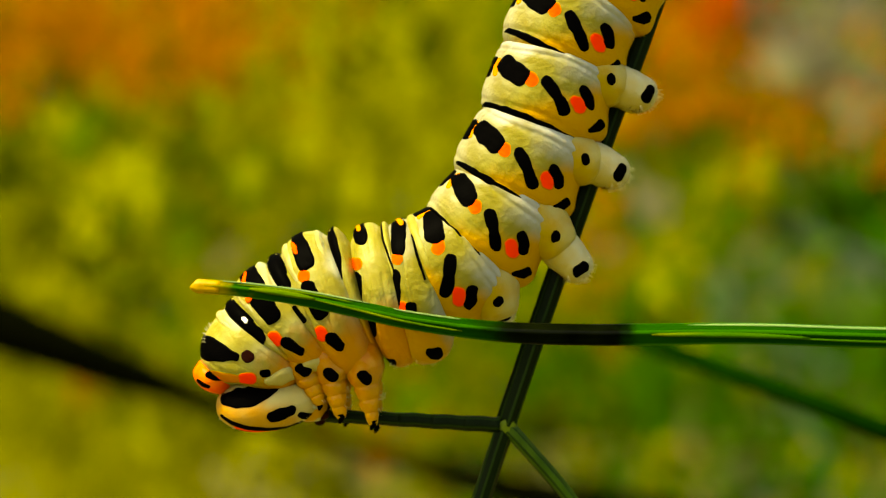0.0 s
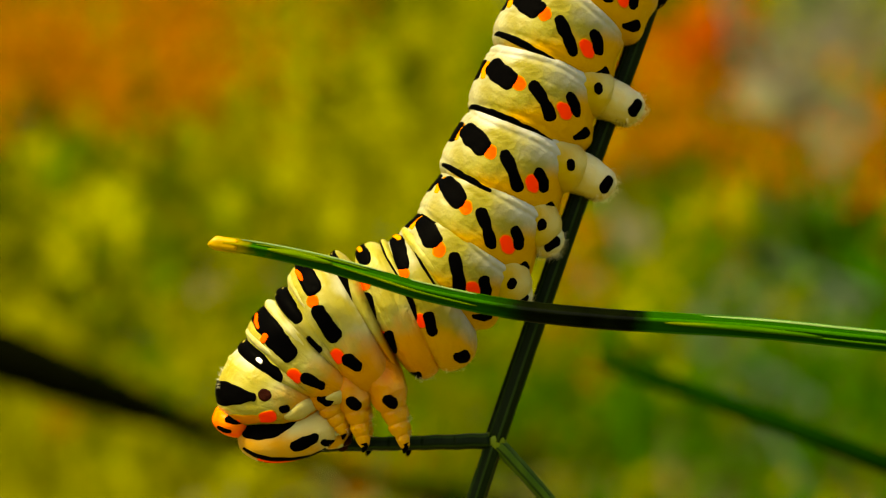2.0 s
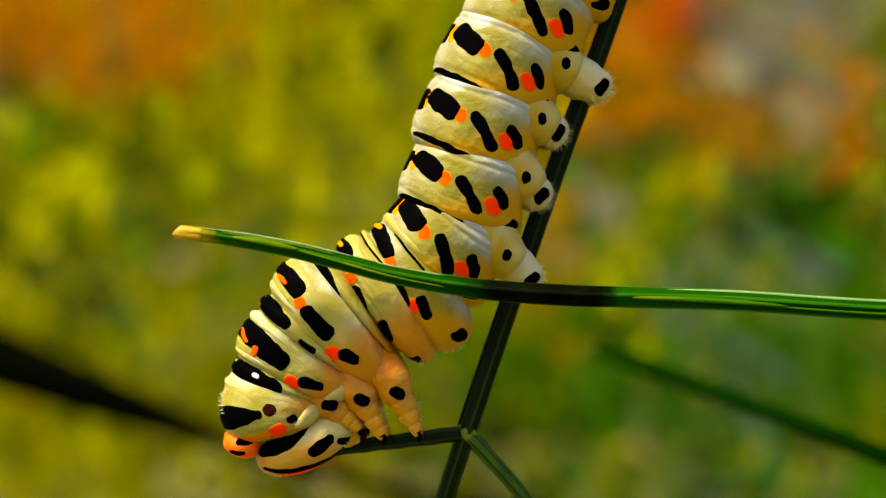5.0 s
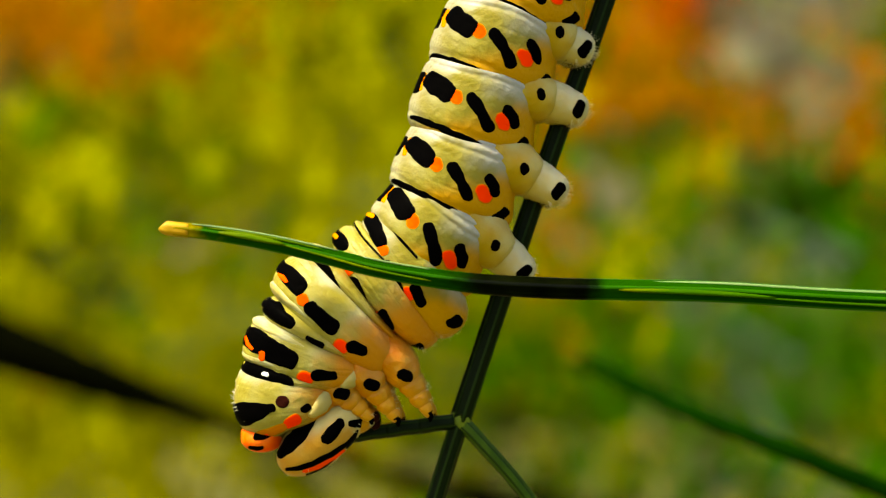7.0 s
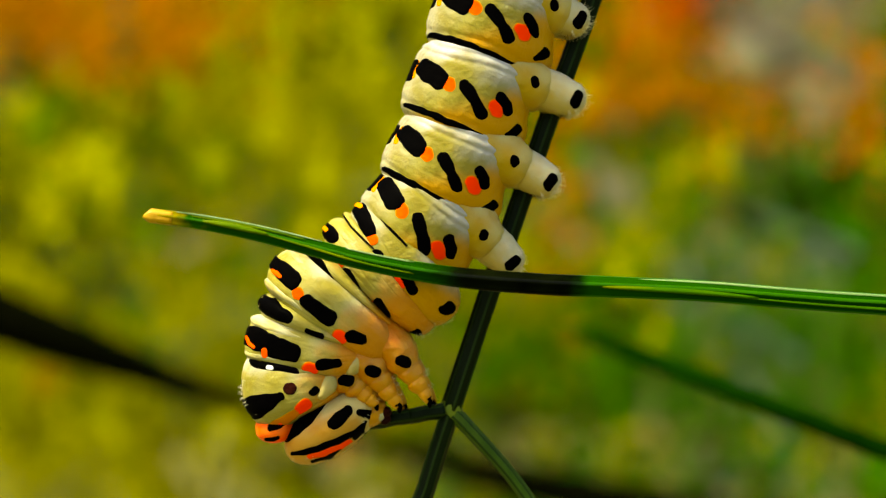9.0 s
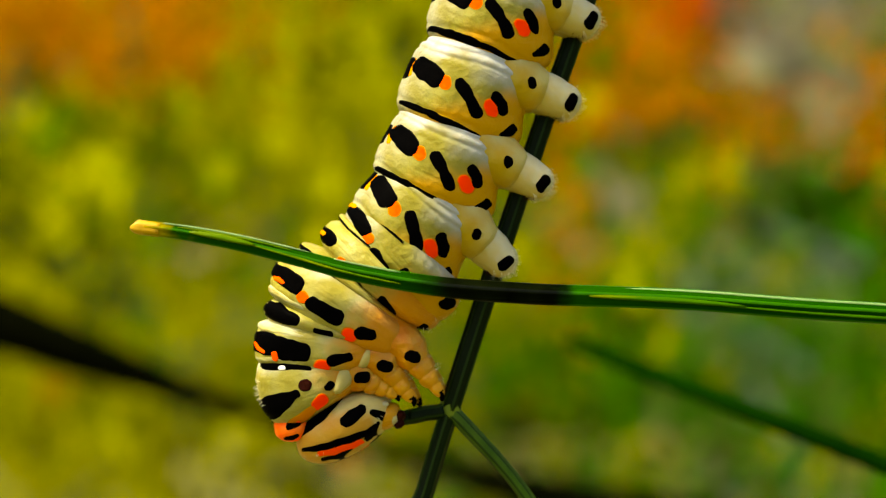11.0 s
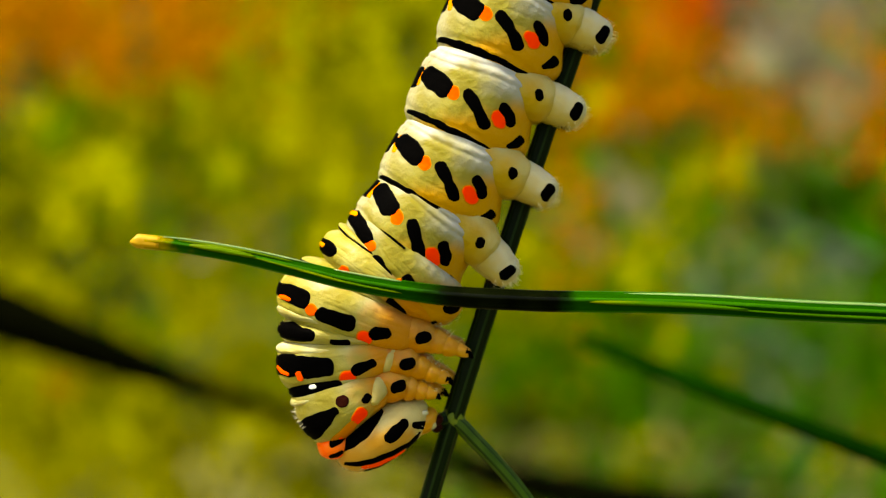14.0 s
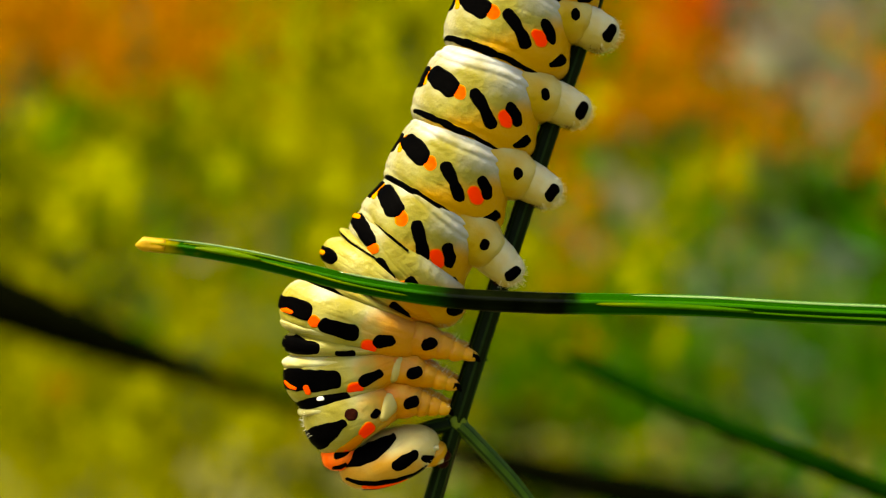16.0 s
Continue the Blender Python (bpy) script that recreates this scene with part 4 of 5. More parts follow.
def motions():
    """All that moves: seconds, millimetres across and up, degrees."""
    path = {}
    path["A1"] = [(0, -4.65, -3.41, 74.4), (0.5, -3.66, -3.05, 71.5), (1, -3.43, -2.34, 67.3), (1.5, -2.97, -2.19, 65.3), (2, -2.09, -2.23, 63.9), (2.5, -0.95, -2.99, 63.9), (3, -0.76, -3.29, 62.5), (3.5, -0.52, -3.17, 60.3), (4, -0.18, -3.36, 58.6), (4.5, -0.69, -3.73, 56.0), (5, -0.81, -3.44, 55.2), (7.5, -1.69, -3.59, 50.2), (8, -1.57, -3.44, 49.0), (8.5, -1.77, -3.41, 47.8), (9, -2.34, -3.01, 47.1), (11.5, -2.82, -2.03, 40.0), (12, -2.55, -1.94, 38.6), (12.5, -2.80, -2.52, 37.8), (13, -2.67, -1.75, 35.8), (13.5, -2.72, -1.86, 34.8), (14, -3.00, -2.57, 32.9), (14.5, -2.94, -2.45, 31.6), (15, -3.04, -2.47, 30.7), (15.5, -2.84, -2.80, 30.4), (16, -2.81, -2.79, 29.6)]
    path["T3"] = [(0, -8.81, -4.71, 65.7), (0.5, -7.85, -4.48, 62.4), (1, -7.66, -3.65, 59.5), (1.5, -7.22, -3.66, 57.3), (2, -6.27, -4.04, 58.3), (2.5, -5.19, -4.84, 56.8), (3, -4.95, -5.48, 54.3), (3.5, -4.63, -5.50, 52.3), (4, -4.27, -5.74, 50.8), (4.5, -4.76, -6.11, 49.2), (5, -4.82, -5.84, 49.0), (7.5, -5.11, -6.36, 41.8), (8, -4.88, -6.36, 40.6), (8.5, -5.03, -6.24, 39.0), (9, -5.52, -5.89, 38.5), (11.5, -5.60, -4.92, 30.0), (12, -5.15, -4.84, 28.7), (12.5, -5.34, -5.46, 26.5), (13, -5.20, -4.67, 24.5), (13.5, -5.15, -4.88, 22.8), (14, -5.30, -5.64, 20.2), (14.5, -5.11, -5.68, 17.6), (15, -5.30, -5.84, 18.4), (15.5, -5.06, -6.21, 17.8), (16, -5.02, -6.24, 17.1)]
    path["T2"] = [(0, -12.20, -5.97, 48.8), (0.5, -11.18, -6.16, 44.8), (1, -10.79, -5.75, 44.4), (1.5, -10.18, -6.01, 42.2), (2, -9.26, -6.39, 42.1), (2.5, -8.21, -7.36, 42.0), (3, -7.92, -8.16, 38.8), (3.5, -7.49, -8.29, 35.7), (4, -7.18, -8.59, 34.3), (4.5, -7.62, -9.11, 31.6), (5, -7.61, -8.84, 31.6), (7.5, -7.43, -9.59, 15.5), (8, -7.11, -9.65, 13.8), (8.5, -7.07, -9.45, 10.5), (9, -7.50, -9.04, 10.5), (11.5, -7.14, -8.04, 1.7), (12, -6.71, -8.09, 0.4), (12.5, -6.66, -8.75, -2.1), (13, -6.26, -8.17, -3.9), (13.5, -6.13, -8.42, -5.6), (14, -6.09, -9.23, -7.4), (14.5, -5.69, -9.48, -9.2), (15, -5.87, -9.55, -9.2), (15.5, -5.65, -9.92, -10.1), (16, -5.52, -10.02, -10.1)]
    path["T1"] = [(0, -14.89, -8.39, 31.6), (0.5, -13.90, -8.50, 27.6), (1, -13.66, -8.05, 26.4), (1.5, -12.79, -8.51, 22.7), (2, -12.00, -8.96, 22.8), (2.5, -10.90, -9.98, 22.6), (3, -10.45, -11.01, 19.7), (3.5, -9.84, -11.29, 16.5), (4, -9.54, -11.78, 16.6), (4.5, -9.68, -12.41, 9.7), (5, -9.55, -12.14, 9.7), (7.5, -8.95, -12.53, -1.7), (8, -8.51, -12.51, -6.6), (8.5, -8.31, -12.21, -7.2), (9, -8.84, -11.75, -6.3), (11.5, -7.77, -10.68, -12.5), (12, -7.24, -10.75, -13.7), (12.5, -7.03, -11.50, -15.1), (13, -6.40, -10.89, -17.1), (13.5, -6.22, -11.19, -19.6), (14, -5.93, -12.18, -19.3), (14.5, -5.51, -12.73, -14.8), (15, -5.62, -12.57, -15.6), (15.5, -5.37, -12.82, -16.9), (16, -5.21, -13.09, -13.9)]
    path["F1"] = [(0, -10.50, -5.34, 57.3), (0.5, -9.52, -5.32, 53.6), (1, -9.23, -4.70, 51.9), (1.5, -8.70, -4.84, 49.8), (2, -7.77, -5.22, 50.2), (2.5, -6.70, -6.10, 49.4), (3, -6.44, -6.82, 46.5), (3.5, -6.06, -6.89, 44.0), (4, -5.72, -7.17, 42.6), (4.5, -6.19, -7.61, 40.4), (5, -6.22, -7.34, 40.3), (7.5, -6.27, -7.98, 28.7), (8, -5.99, -8.01, 27.2), (8.5, -6.05, -7.85, 24.7), (9, -6.51, -7.47, 24.5), (11.5, -6.37, -6.48, 15.9), (12, -5.93, -6.46, 14.5), (12.5, -6.00, -7.10, 12.2), (13, -5.73, -6.42, 10.3), (13.5, -5.64, -6.65, 8.6), (14, -5.69, -7.43, 6.4), (14.5, -5.40, -7.58, 4.2), (15, -5.58, -7.69, 4.6), (15.5, -5.36, -8.07, 3.9), (16, -5.27, -8.13, 3.5)]
    path["F2"] = [(0, -13.54, -7.18, 40.2), (0.5, -12.54, -7.33, 36.2), (1, -12.23, -6.90, 35.4), (1.5, -11.49, -7.26, 32.5), (2, -10.63, -7.68, 32.4), (2.5, -9.56, -8.67, 32.3), (3, -9.19, -9.59, 29.2), (3.5, -8.66, -9.79, 26.1), (4, -8.36, -10.19, 25.5), (4.5, -8.65, -10.76, 20.7), (5, -8.58, -10.49, 20.7), (7.5, -8.19, -11.06, 6.9), (8, -7.81, -11.08, 3.6), (8.5, -7.69, -10.83, 1.7), (9, -8.17, -10.40, 2.1), (11.5, -7.46, -9.36, -5.4), (12, -6.97, -9.42, -6.7), (12.5, -6.84, -10.12, -8.6), (13, -6.33, -9.53, -10.5), (13.5, -6.18, -9.80, -12.6), (14, -6.01, -10.71, -13.3), (14.5, -5.60, -11.11, -12.0), (15, -5.75, -11.06, -12.4), (15.5, -5.51, -11.37, -13.5), (16, -5.36, -11.56, -12.0)]
    path["F3"] = [(0, -6.73, -4.06, 70.0), (0.5, -5.76, -3.76, 67.0), (1, -5.55, -2.99, 63.4), (1.5, -5.10, -2.93, 61.3), (2, -4.18, -3.13, 61.1), (2.5, -3.07, -3.92, 60.3), (3, -2.86, -4.38, 58.4), (3.5, -2.57, -4.34, 56.3), (4, -2.22, -4.55, 54.7), (4.5, -2.73, -4.92, 52.6), (5, -2.81, -4.64, 52.1), (7.5, -3.40, -4.97, 46.0), (8, -3.22, -4.90, 44.8), (8.5, -3.40, -4.82, 43.4), (9, -3.93, -4.45, 42.8), (11.5, -4.21, -3.47, 35.0), (12, -3.85, -3.39, 33.6), (12.5, -4.07, -3.99, 32.1), (13, -3.93, -3.21, 30.1), (13.5, -3.93, -3.37, 28.8), (14, -4.15, -4.10, 26.5), (14.5, -4.02, -4.06, 24.6), (15, -4.17, -4.15, 24.5), (15.5, -3.95, -4.51, 24.1), (16, -3.91, -4.52, 23.3)]
    for key, rows in path.items():
        walk(MOVING[key], turned(key, rows))
    # the pale folds ride half way between the rings that they join
    for key, (one, two, share) in BETWEEN.items():
        mean = [(p[0],) + tuple(u + (v - u) * share for u, v in zip(p[1:], q[1:])) for p, q in zip(path[one], path[two])]
        walk(MOVING[key], turned(key, mean))
    walk(MOVING["A7"], turned("A7", [(0, 9.99, 17.59, 28.3), (0.5, 10.61, 18.34, 27.9), (1, 10.61, 19.26, 29.2), (1.5, 10.44, 19.13, 30.1), (2, 10.78, 19.63, 30.4), (2.5, 11.37, 19.17, 30.1), (3, 11.14, 18.84, 30.1), (3.5, 11.29, 18.95, 31.3), (4, 11.54, 18.99, 31.4), (4.5, 10.87, 18.97, 33.0), (5, 10.47, 19.06, 29.1), (7.5, 9.49, 21.08, 24.3), (8, 9.66, 21.68, 23.2), (8.5, 9.42, 21.82, 22.8), (9, 8.96, 22.31, 23.0), (11.5, 8.53, 23.51, 24.6), (12, 8.91, 23.55, 24.6), (12.5, 8.70, 22.95, 25.1), (13, 9.24, 23.45, 25.7), (13.5, 9.36, 23.11, 25.8), (14, 8.82, 22.24, 25.2), (14.5, 9.08, 22.59, 26.0), (15, 9.18, 22.58, 26.0), (15.5, 9.37, 22.31, 25.4), (16, 9.42, 22.50, 25.1)]))
    walk(MOVING["A6"], turned("A6", [(0, 8.22, 12.52, 21.3), (0.5, 8.79, 13.26, 21.4), (1, 8.74, 14.12, 22.5), (1.5, 8.52, 14.08, 23.1), (2, 8.79, 14.52, 24.1), (2.5, 9.40, 14.11, 24.7), (3, 9.11, 13.83, 26.0), (3.5, 9.21, 14.01, 27.5), (4, 9.47, 14.04, 27.7), (4.5, 8.69, 14.30, 28.9), (5, 8.19, 14.86, 29.1), (7.5, 7.07, 15.85, 21.3), (8, 7.34, 16.40, 20.2), (8.5, 7.14, 16.53, 19.8), (9, 6.65, 17.03, 20.0), (11.5, 6.08, 18.29, 21.6), (12, 6.46, 18.33, 21.6), (12.5, 6.20, 17.75, 22.1), (13, 6.69, 18.27, 22.7), (13.5, 6.81, 17.94, 22.8), (14, 6.32, 17.05, 22.2), (14.5, 6.50, 17.43, 23.0), (15, 6.61, 17.42, 23.0), (15.5, 6.85, 17.12, 22.4), (16, 6.93, 17.30, 22.1)]))
    walk(MOVING["A5"], turned("A5", [(0, 6.12, 6.99, 30.4), (0.5, 6.72, 7.65, 30.1), (1, 6.53, 8.62, 31.6), (1.5, 6.31, 8.63, 31.9), (2, 6.55, 9.13, 31.6), (2.5, 7.22, 8.81, 30.7), (3, 6.95, 8.70, 30.6), (3.5, 7.05, 8.95, 30.5), (4, 7.39, 9.12, 28.5), (4.5, 6.67, 9.51, 26.1), (5, 6.40, 10.05, 24.9), (7.5, 5.34, 10.72, 22.3), (8, 5.48, 10.97, 22.1), (8.5, 5.25, 10.81, 21.9), (9, 4.68, 11.20, 22.2), (11.5, 3.76, 12.12, 23.8), (12, 4.13, 12.16, 23.8), (12.5, 3.86, 11.56, 23.9), (13, 4.25, 12.10, 25.2), (13.5, 4.32, 11.82, 25.3), (14, 3.86, 11.01, 25.0), (14.5, 4.04, 11.29, 24.7), (15, 4.08, 11.33, 25.3), (15.5, 4.29, 11.01, 25.5), (16, 4.40, 11.16, 24.9)]))
    walk(MOVING["A4"], turned("A4", [(0, 3.79, 2.30, 42.8), (0.5, 4.40, 2.98, 42.0), (1, 4.25, 3.99, 41.9), (1.5, 4.17, 4.16, 39.7), (2, 4.70, 4.74, 36.0), (2.5, 5.54, 4.43, 31.9), (3, 5.40, 4.41, 29.4), (3.5, 5.59, 4.54, 28.6), (4, 5.95, 4.62, 26.5), (4.5, 5.45, 4.81, 24.7), (5, 5.27, 5.20, 24.6), (7.5, 3.83, 5.28, 26.8), (8, 3.97, 5.41, 27.9), (8.5, 3.67, 5.31, 27.4), (9, 3.02, 5.68, 28.2), (11.5, 1.85, 6.55, 27.7), (12, 2.16, 6.56, 28.2), (12.5, 1.83, 5.95, 28.1), (13, 2.11, 6.53, 29.2), (13.5, 2.13, 6.30, 29.0), (14, 1.72, 5.51, 29.0), (14.5, 1.86, 5.77, 29.5), (15, 1.85, 5.77, 29.9), (15.5, 2.09, 5.49, 29.9), (16, 2.17, 5.60, 29.5)]))
    walk(MOVING["A3"], turned("A3", [(0, 0.61, -1.15, 61.9), (0.5, 1.36, -0.51, 59.5), (1, 1.44, 0.65, 55.2), (1.5, 1.67, 0.86, 51.6), (2, 2.53, 1.33, 44.8), (2.5, 3.49, 1.24, 37.4), (3, 3.50, 1.20, 33.1), (3.5, 3.76, 1.26, 33.3), (4, 4.20, 1.00, 33.7), (4.5, 3.80, 0.49, 37.5), (5, 3.54, 0.71, 39.8), (7.5, 1.84, 0.57, 40.9), (8, 1.88, 0.72, 41.9), (8.5, 1.62, 0.71, 40.9), (9, 0.94, 1.05, 41.4), (11.5, -0.23, 2.01, 41.8), (12, 0.03, 2.03, 41.6), (12.5, -0.29, 1.40, 41.7), (13, -0.15, 2.04, 42.6), (13.5, -0.20, 1.81, 42.7), (14, -0.57, 1.09, 42.2), (14.5, -0.45, 1.28, 42.6), (15, -0.51, 1.35, 43.2), (15.5, -0.29, 1.03, 43.1), (16, -0.19, 1.08, 42.7)]))
    walk(MOVING["A2"], turned("A2", [(0, -2.12, -3.38, 77.5), (0.5, -1.20, -2.90, 74.5), (1, -1.01, -1.87, 70.2), (1.5, -0.45, -1.88, 66.4), (2, 0.49, -1.75, 63.9), (2.5, 1.55, -2.30, 62.3), (3, 1.73, -2.59, 60.1), (3.5, 2.04, -2.48, 58.3), (4, 2.41, -2.62, 57.2), (4.5, 1.98, -2.92, 56.1), (5, 1.82, -2.60, 55.8), (7.5, 0.55, -2.64, 53.5), (8, 0.63, -2.50, 52.9), (8.5, 0.35, -2.37, 52.5), (9, -0.27, -2.02, 51.7), (11.5, -1.07, -0.97, 47.9), (12, -0.83, -0.97, 47.6), (12.5, -1.14, -1.59, 47.0), (13, -1.01, -0.90, 47.0), (13.5, -1.07, -1.11, 47.1), (14, -1.39, -1.73, 46.2), (14.5, -1.28, -1.60, 45.9), (15, -1.39, -1.56, 46.2), (15.5, -1.18, -1.87, 46.2), (16, -1.11, -1.80, 45.7)]))
    walk(MOVING["A8"], turned("A8", [(0, 13.03, 21.91, 40.3), (0.5, 13.63, 22.68, 39.9), (1, 13.74, 23.55, 41.2), (1.5, 13.63, 23.38, 42.1), (2, 14.00, 23.87, 42.4), (2.5, 14.57, 23.44, 42.1), (3, 14.34, 23.11, 42.1), (3.5, 14.58, 23.15, 43.3), (4, 14.83, 23.18, 43.4), (4.5, 14.27, 23.05, 45.0), (5, 13.57, 23.36, 41.1), (7.5, 12.19, 25.58, 36.3), (8, 12.27, 26.22, 35.2), (8.5, 11.99, 26.37, 34.8), (9, 11.53, 26.85, 35.0), (11.5, 11.24, 27.99, 36.6), (12, 11.62, 28.03, 36.6), (12.5, 11.45, 27.40, 37.1), (13, 12.04, 27.87, 37.7), (13.5, 12.16, 27.53, 37.8), (14, 11.57, 26.68, 37.2), (14.5, 11.89, 26.99, 38.0), (15, 11.99, 26.98, 38.0), (15.5, 12.13, 26.73, 37.4), (16, 12.16, 26.94, 37.1)]))
    walk(MOVING["A9"], turned("A9", [(0, 16.01, 24.59, 50.3), (0.5, 16.60, 25.40, 49.9), (1, 16.78, 26.21, 51.2), (1.5, 16.72, 26.00, 52.1), (2, 17.10, 26.48, 52.4), (2.5, 17.66, 26.08, 52.1), (3, 17.44, 25.74, 52.1), (3.5, 17.73, 25.72, 53.3), (4, 17.98, 25.74, 53.4), (4.5, 17.48, 25.51, 55.0), (5, 16.60, 26.03, 51.1), (7.5, 14.95, 28.45, 46.3), (8, 14.97, 29.15, 45.2), (8.5, 14.66, 29.31, 44.8), (9, 14.21, 29.77, 45.0), (11.5, 14.01, 30.85, 46.6), (12, 14.39, 30.89, 46.6), (12.5, 14.23, 30.23, 47.1), (13, 14.86, 30.68, 47.7), (13.5, 14.99, 30.33, 47.8), (14, 14.36, 29.50, 47.2), (14.5, 14.72, 29.77, 48.0), (15, 14.82, 29.77, 48.0), (15.5, 14.93, 29.55, 47.4), (16, 14.94, 29.77, 47.1)]))
    walk(MOVING["H"], turned("H", [(0, -13.8, -12.19, -6.2, 9.0), (0.5, -12.45, -11.98, -6.2, 9.0), (1, -12.07, -11.28, -11.5, 9.0), (1.5, -11.08, -11.48, -16.8, 9.0), (2, -10.48, -12.09, -10.1, 9.0), (2.5, -9.57, -13.3, -3.4, 9.0), (3, -8.76, -14.17, -12.0, 9.0), (3.5, -7.79, -14.31, -20.5, 9.0), (4, -7.37, -14.74, -22.0, 9.0), (4.5, -7.38, -15.3, -23.5, 7.5), (5, -7.12, -14.96, -25.0, 6.0), (7.5, -6.16, -15.71, -40.5, -6.0), (8, -5.68, -15.75, -38.4, -8.2), (8.5, -5.45, -15.53, -36.3, -10.4), (9, -5.94, -15.14, -34.2, -12.5), (11.5, -5.06, -14.28, -30.3, -16.5), (12, -4.33, -14.22, -33.6, -15.3), (12.5, -3.92, -14.84, -36.8, -14.1), (13, -3.32, -14.25, -34.6, -13.0), (13.5, -3.23, -14.37, -34.0, -7.5), (14, -3.03, -15.17, -33.4, -2.0), (14.5, -3.13, -16.41, -19.9, 1.0), (15, -3.2, -16.3, -19.9, 1.0), (15.5, -2.8, -16.6, -19.9, 1.0), (16, -2.49, -16.91, -19.9, 1.0)]))
    walk(MOVING["F4"], turned("F4", [(0, -3.39, -3.39, 75.9), (0.5, -2.43, -2.97, 73.0), (1, -2.22, -2.11, 68.8), (1.5, -1.71, -2.04, 65.8), (2, -0.80, -1.99, 63.9), (2.5, 0.30, -2.65, 63.1), (3, 0.48, -2.94, 61.3), (3.5, 0.76, -2.82, 59.3), (4, 1.11, -2.99, 57.9), (4.5, 0.64, -3.33, 56.0), (5, 0.50, -3.02, 55.5), (7.5, -0.57, -3.11, 51.8), (8, -0.47, -2.97, 51.0), (8.5, -0.71, -2.89, 50.2), (9, -1.31, -2.51, 49.4), (11.5, -1.95, -1.50, 43.9), (12, -1.69, -1.45, 43.1), (12.5, -1.97, -2.06, 42.4), (13, -1.84, -1.33, 41.4), (13.5, -1.90, -1.48, 40.9), (14, -2.19, -2.15, 39.5), (14.5, -2.11, -2.02, 38.8), (15, -2.22, -2.01, 38.4), (15.5, -2.01, -2.34, 38.3), (16, -1.96, -2.30, 37.6)]))
    walk(MOVING["F5"], turned("F5", [(0, -0.75, -2.26, 69.7), (0.5, 0.08, -1.71, 67.0), (1, 0.21, -0.61, 62.7), (1.5, 0.61, -0.51, 59.0), (2, 1.51, -0.21, 54.4), (2.5, 2.52, -0.53, 49.9), (3, 2.61, -0.69, 46.6), (3.5, 2.90, -0.61, 45.8), (4, 3.30, -0.81, 45.4), (4.5, 2.89, -1.22, 46.8), (5, 2.68, -0.95, 47.8), (7.5, 1.20, -1.03, 47.2), (8, 1.26, -0.89, 47.4), (8.5, 0.99, -0.83, 46.7), (9, 0.33, -0.48, 46.6), (11.5, -0.65, 0.52, 44.8), (12, -0.40, 0.53, 44.6), (12.5, -0.72, -0.10, 44.4), (13, -0.58, 0.57, 44.8), (13.5, -0.64, 0.35, 44.9), (14, -0.98, -0.32, 44.2), (14.5, -0.87, -0.16, 44.2), (15, -0.95, -0.11, 44.7), (15.5, -0.74, -0.42, 44.7), (16, -0.65, -0.36, 44.2)]))
    for side in ("", "far"):
        walk(MOVING["P6b" + side], turned("P6b" + side, [(0, 13.02, 13.15, 20.1), (0.5, 13.65, 13.93, 20.7), (1, 13.46, 14.70, 22.1), (1.5, 13.26, 14.50, 22.1), (2, 13.62, 14.85, 24.2), (2.5, 14.25, 14.39, 23.8), (3, 14.04, 13.98, 25.0), (3.5, 14.11, 14.05, 26.5), (4, 14.38, 14.06, 26.4), (4.5, 13.61, 14.17, 29.0), (5, 13.20, 14.71, 29.6), (7.5, 11.94, 16.59, 24.4), (8, 12.22, 17.13, 21.9), (8.5, 11.94, 17.33, 23.2), (9, 11.39, 17.88, 22.2), (11.5, 10.99, 18.91, 21.7), (12, 11.44, 18.89, 21.7), (12.5, 11.16, 18.36, 22.5), (13, 11.64, 18.85, 23.6), (13.5, 11.71, 18.50, 23.9), (14, 11.29, 17.67, 23.8), (14.5, 11.50, 17.94, 23.7), (15, 11.60, 17.94, 23.7), (15.5, 11.91, 17.67, 23.6), (16, 11.94, 17.84, 23.5)]))
    for side in ("", "far"):
        walk(MOVING["P6t" + side], turned("P6t" + side, [(0, 16.06, 12.17, 19.8), (0.5, 16.70, 12.87, 20.6), (1, 16.45, 13.57, 22.0), (1.5, 16.32, 13.37, 21.9), (2, 16.68, 13.52, 24.3), (2.5, 17.39, 13.13, 23.6), (3, 17.18, 12.65, 24.8), (3.5, 17.19, 12.66, 26.3), (4, 17.53, 12.66, 26.1), (4.5, 16.62, 12.57, 29.0), (5, 16.20, 13.04, 29.7), (7.5, 13.97, 15.61, 25.0), (8, 14.45, 16.23, 22.2), (8.5, 13.90, 16.43, 23.9), (9, 13.55, 16.98, 22.6), (11.5, 14.11, 17.74, 21.8), (12, 14.56, 17.71, 21.8), (12.5, 14.28, 17.12, 22.6), (13, 14.69, 17.54, 23.8), (13.5, 14.69, 17.19, 24.1), (14, 14.20, 16.35, 24.2), (14.5, 14.41, 16.70, 23.8), (15, 14.51, 16.70, 23.8), (15.5, 14.75, 16.42, 23.9), (16, 14.78, 16.60, 23.8)]))
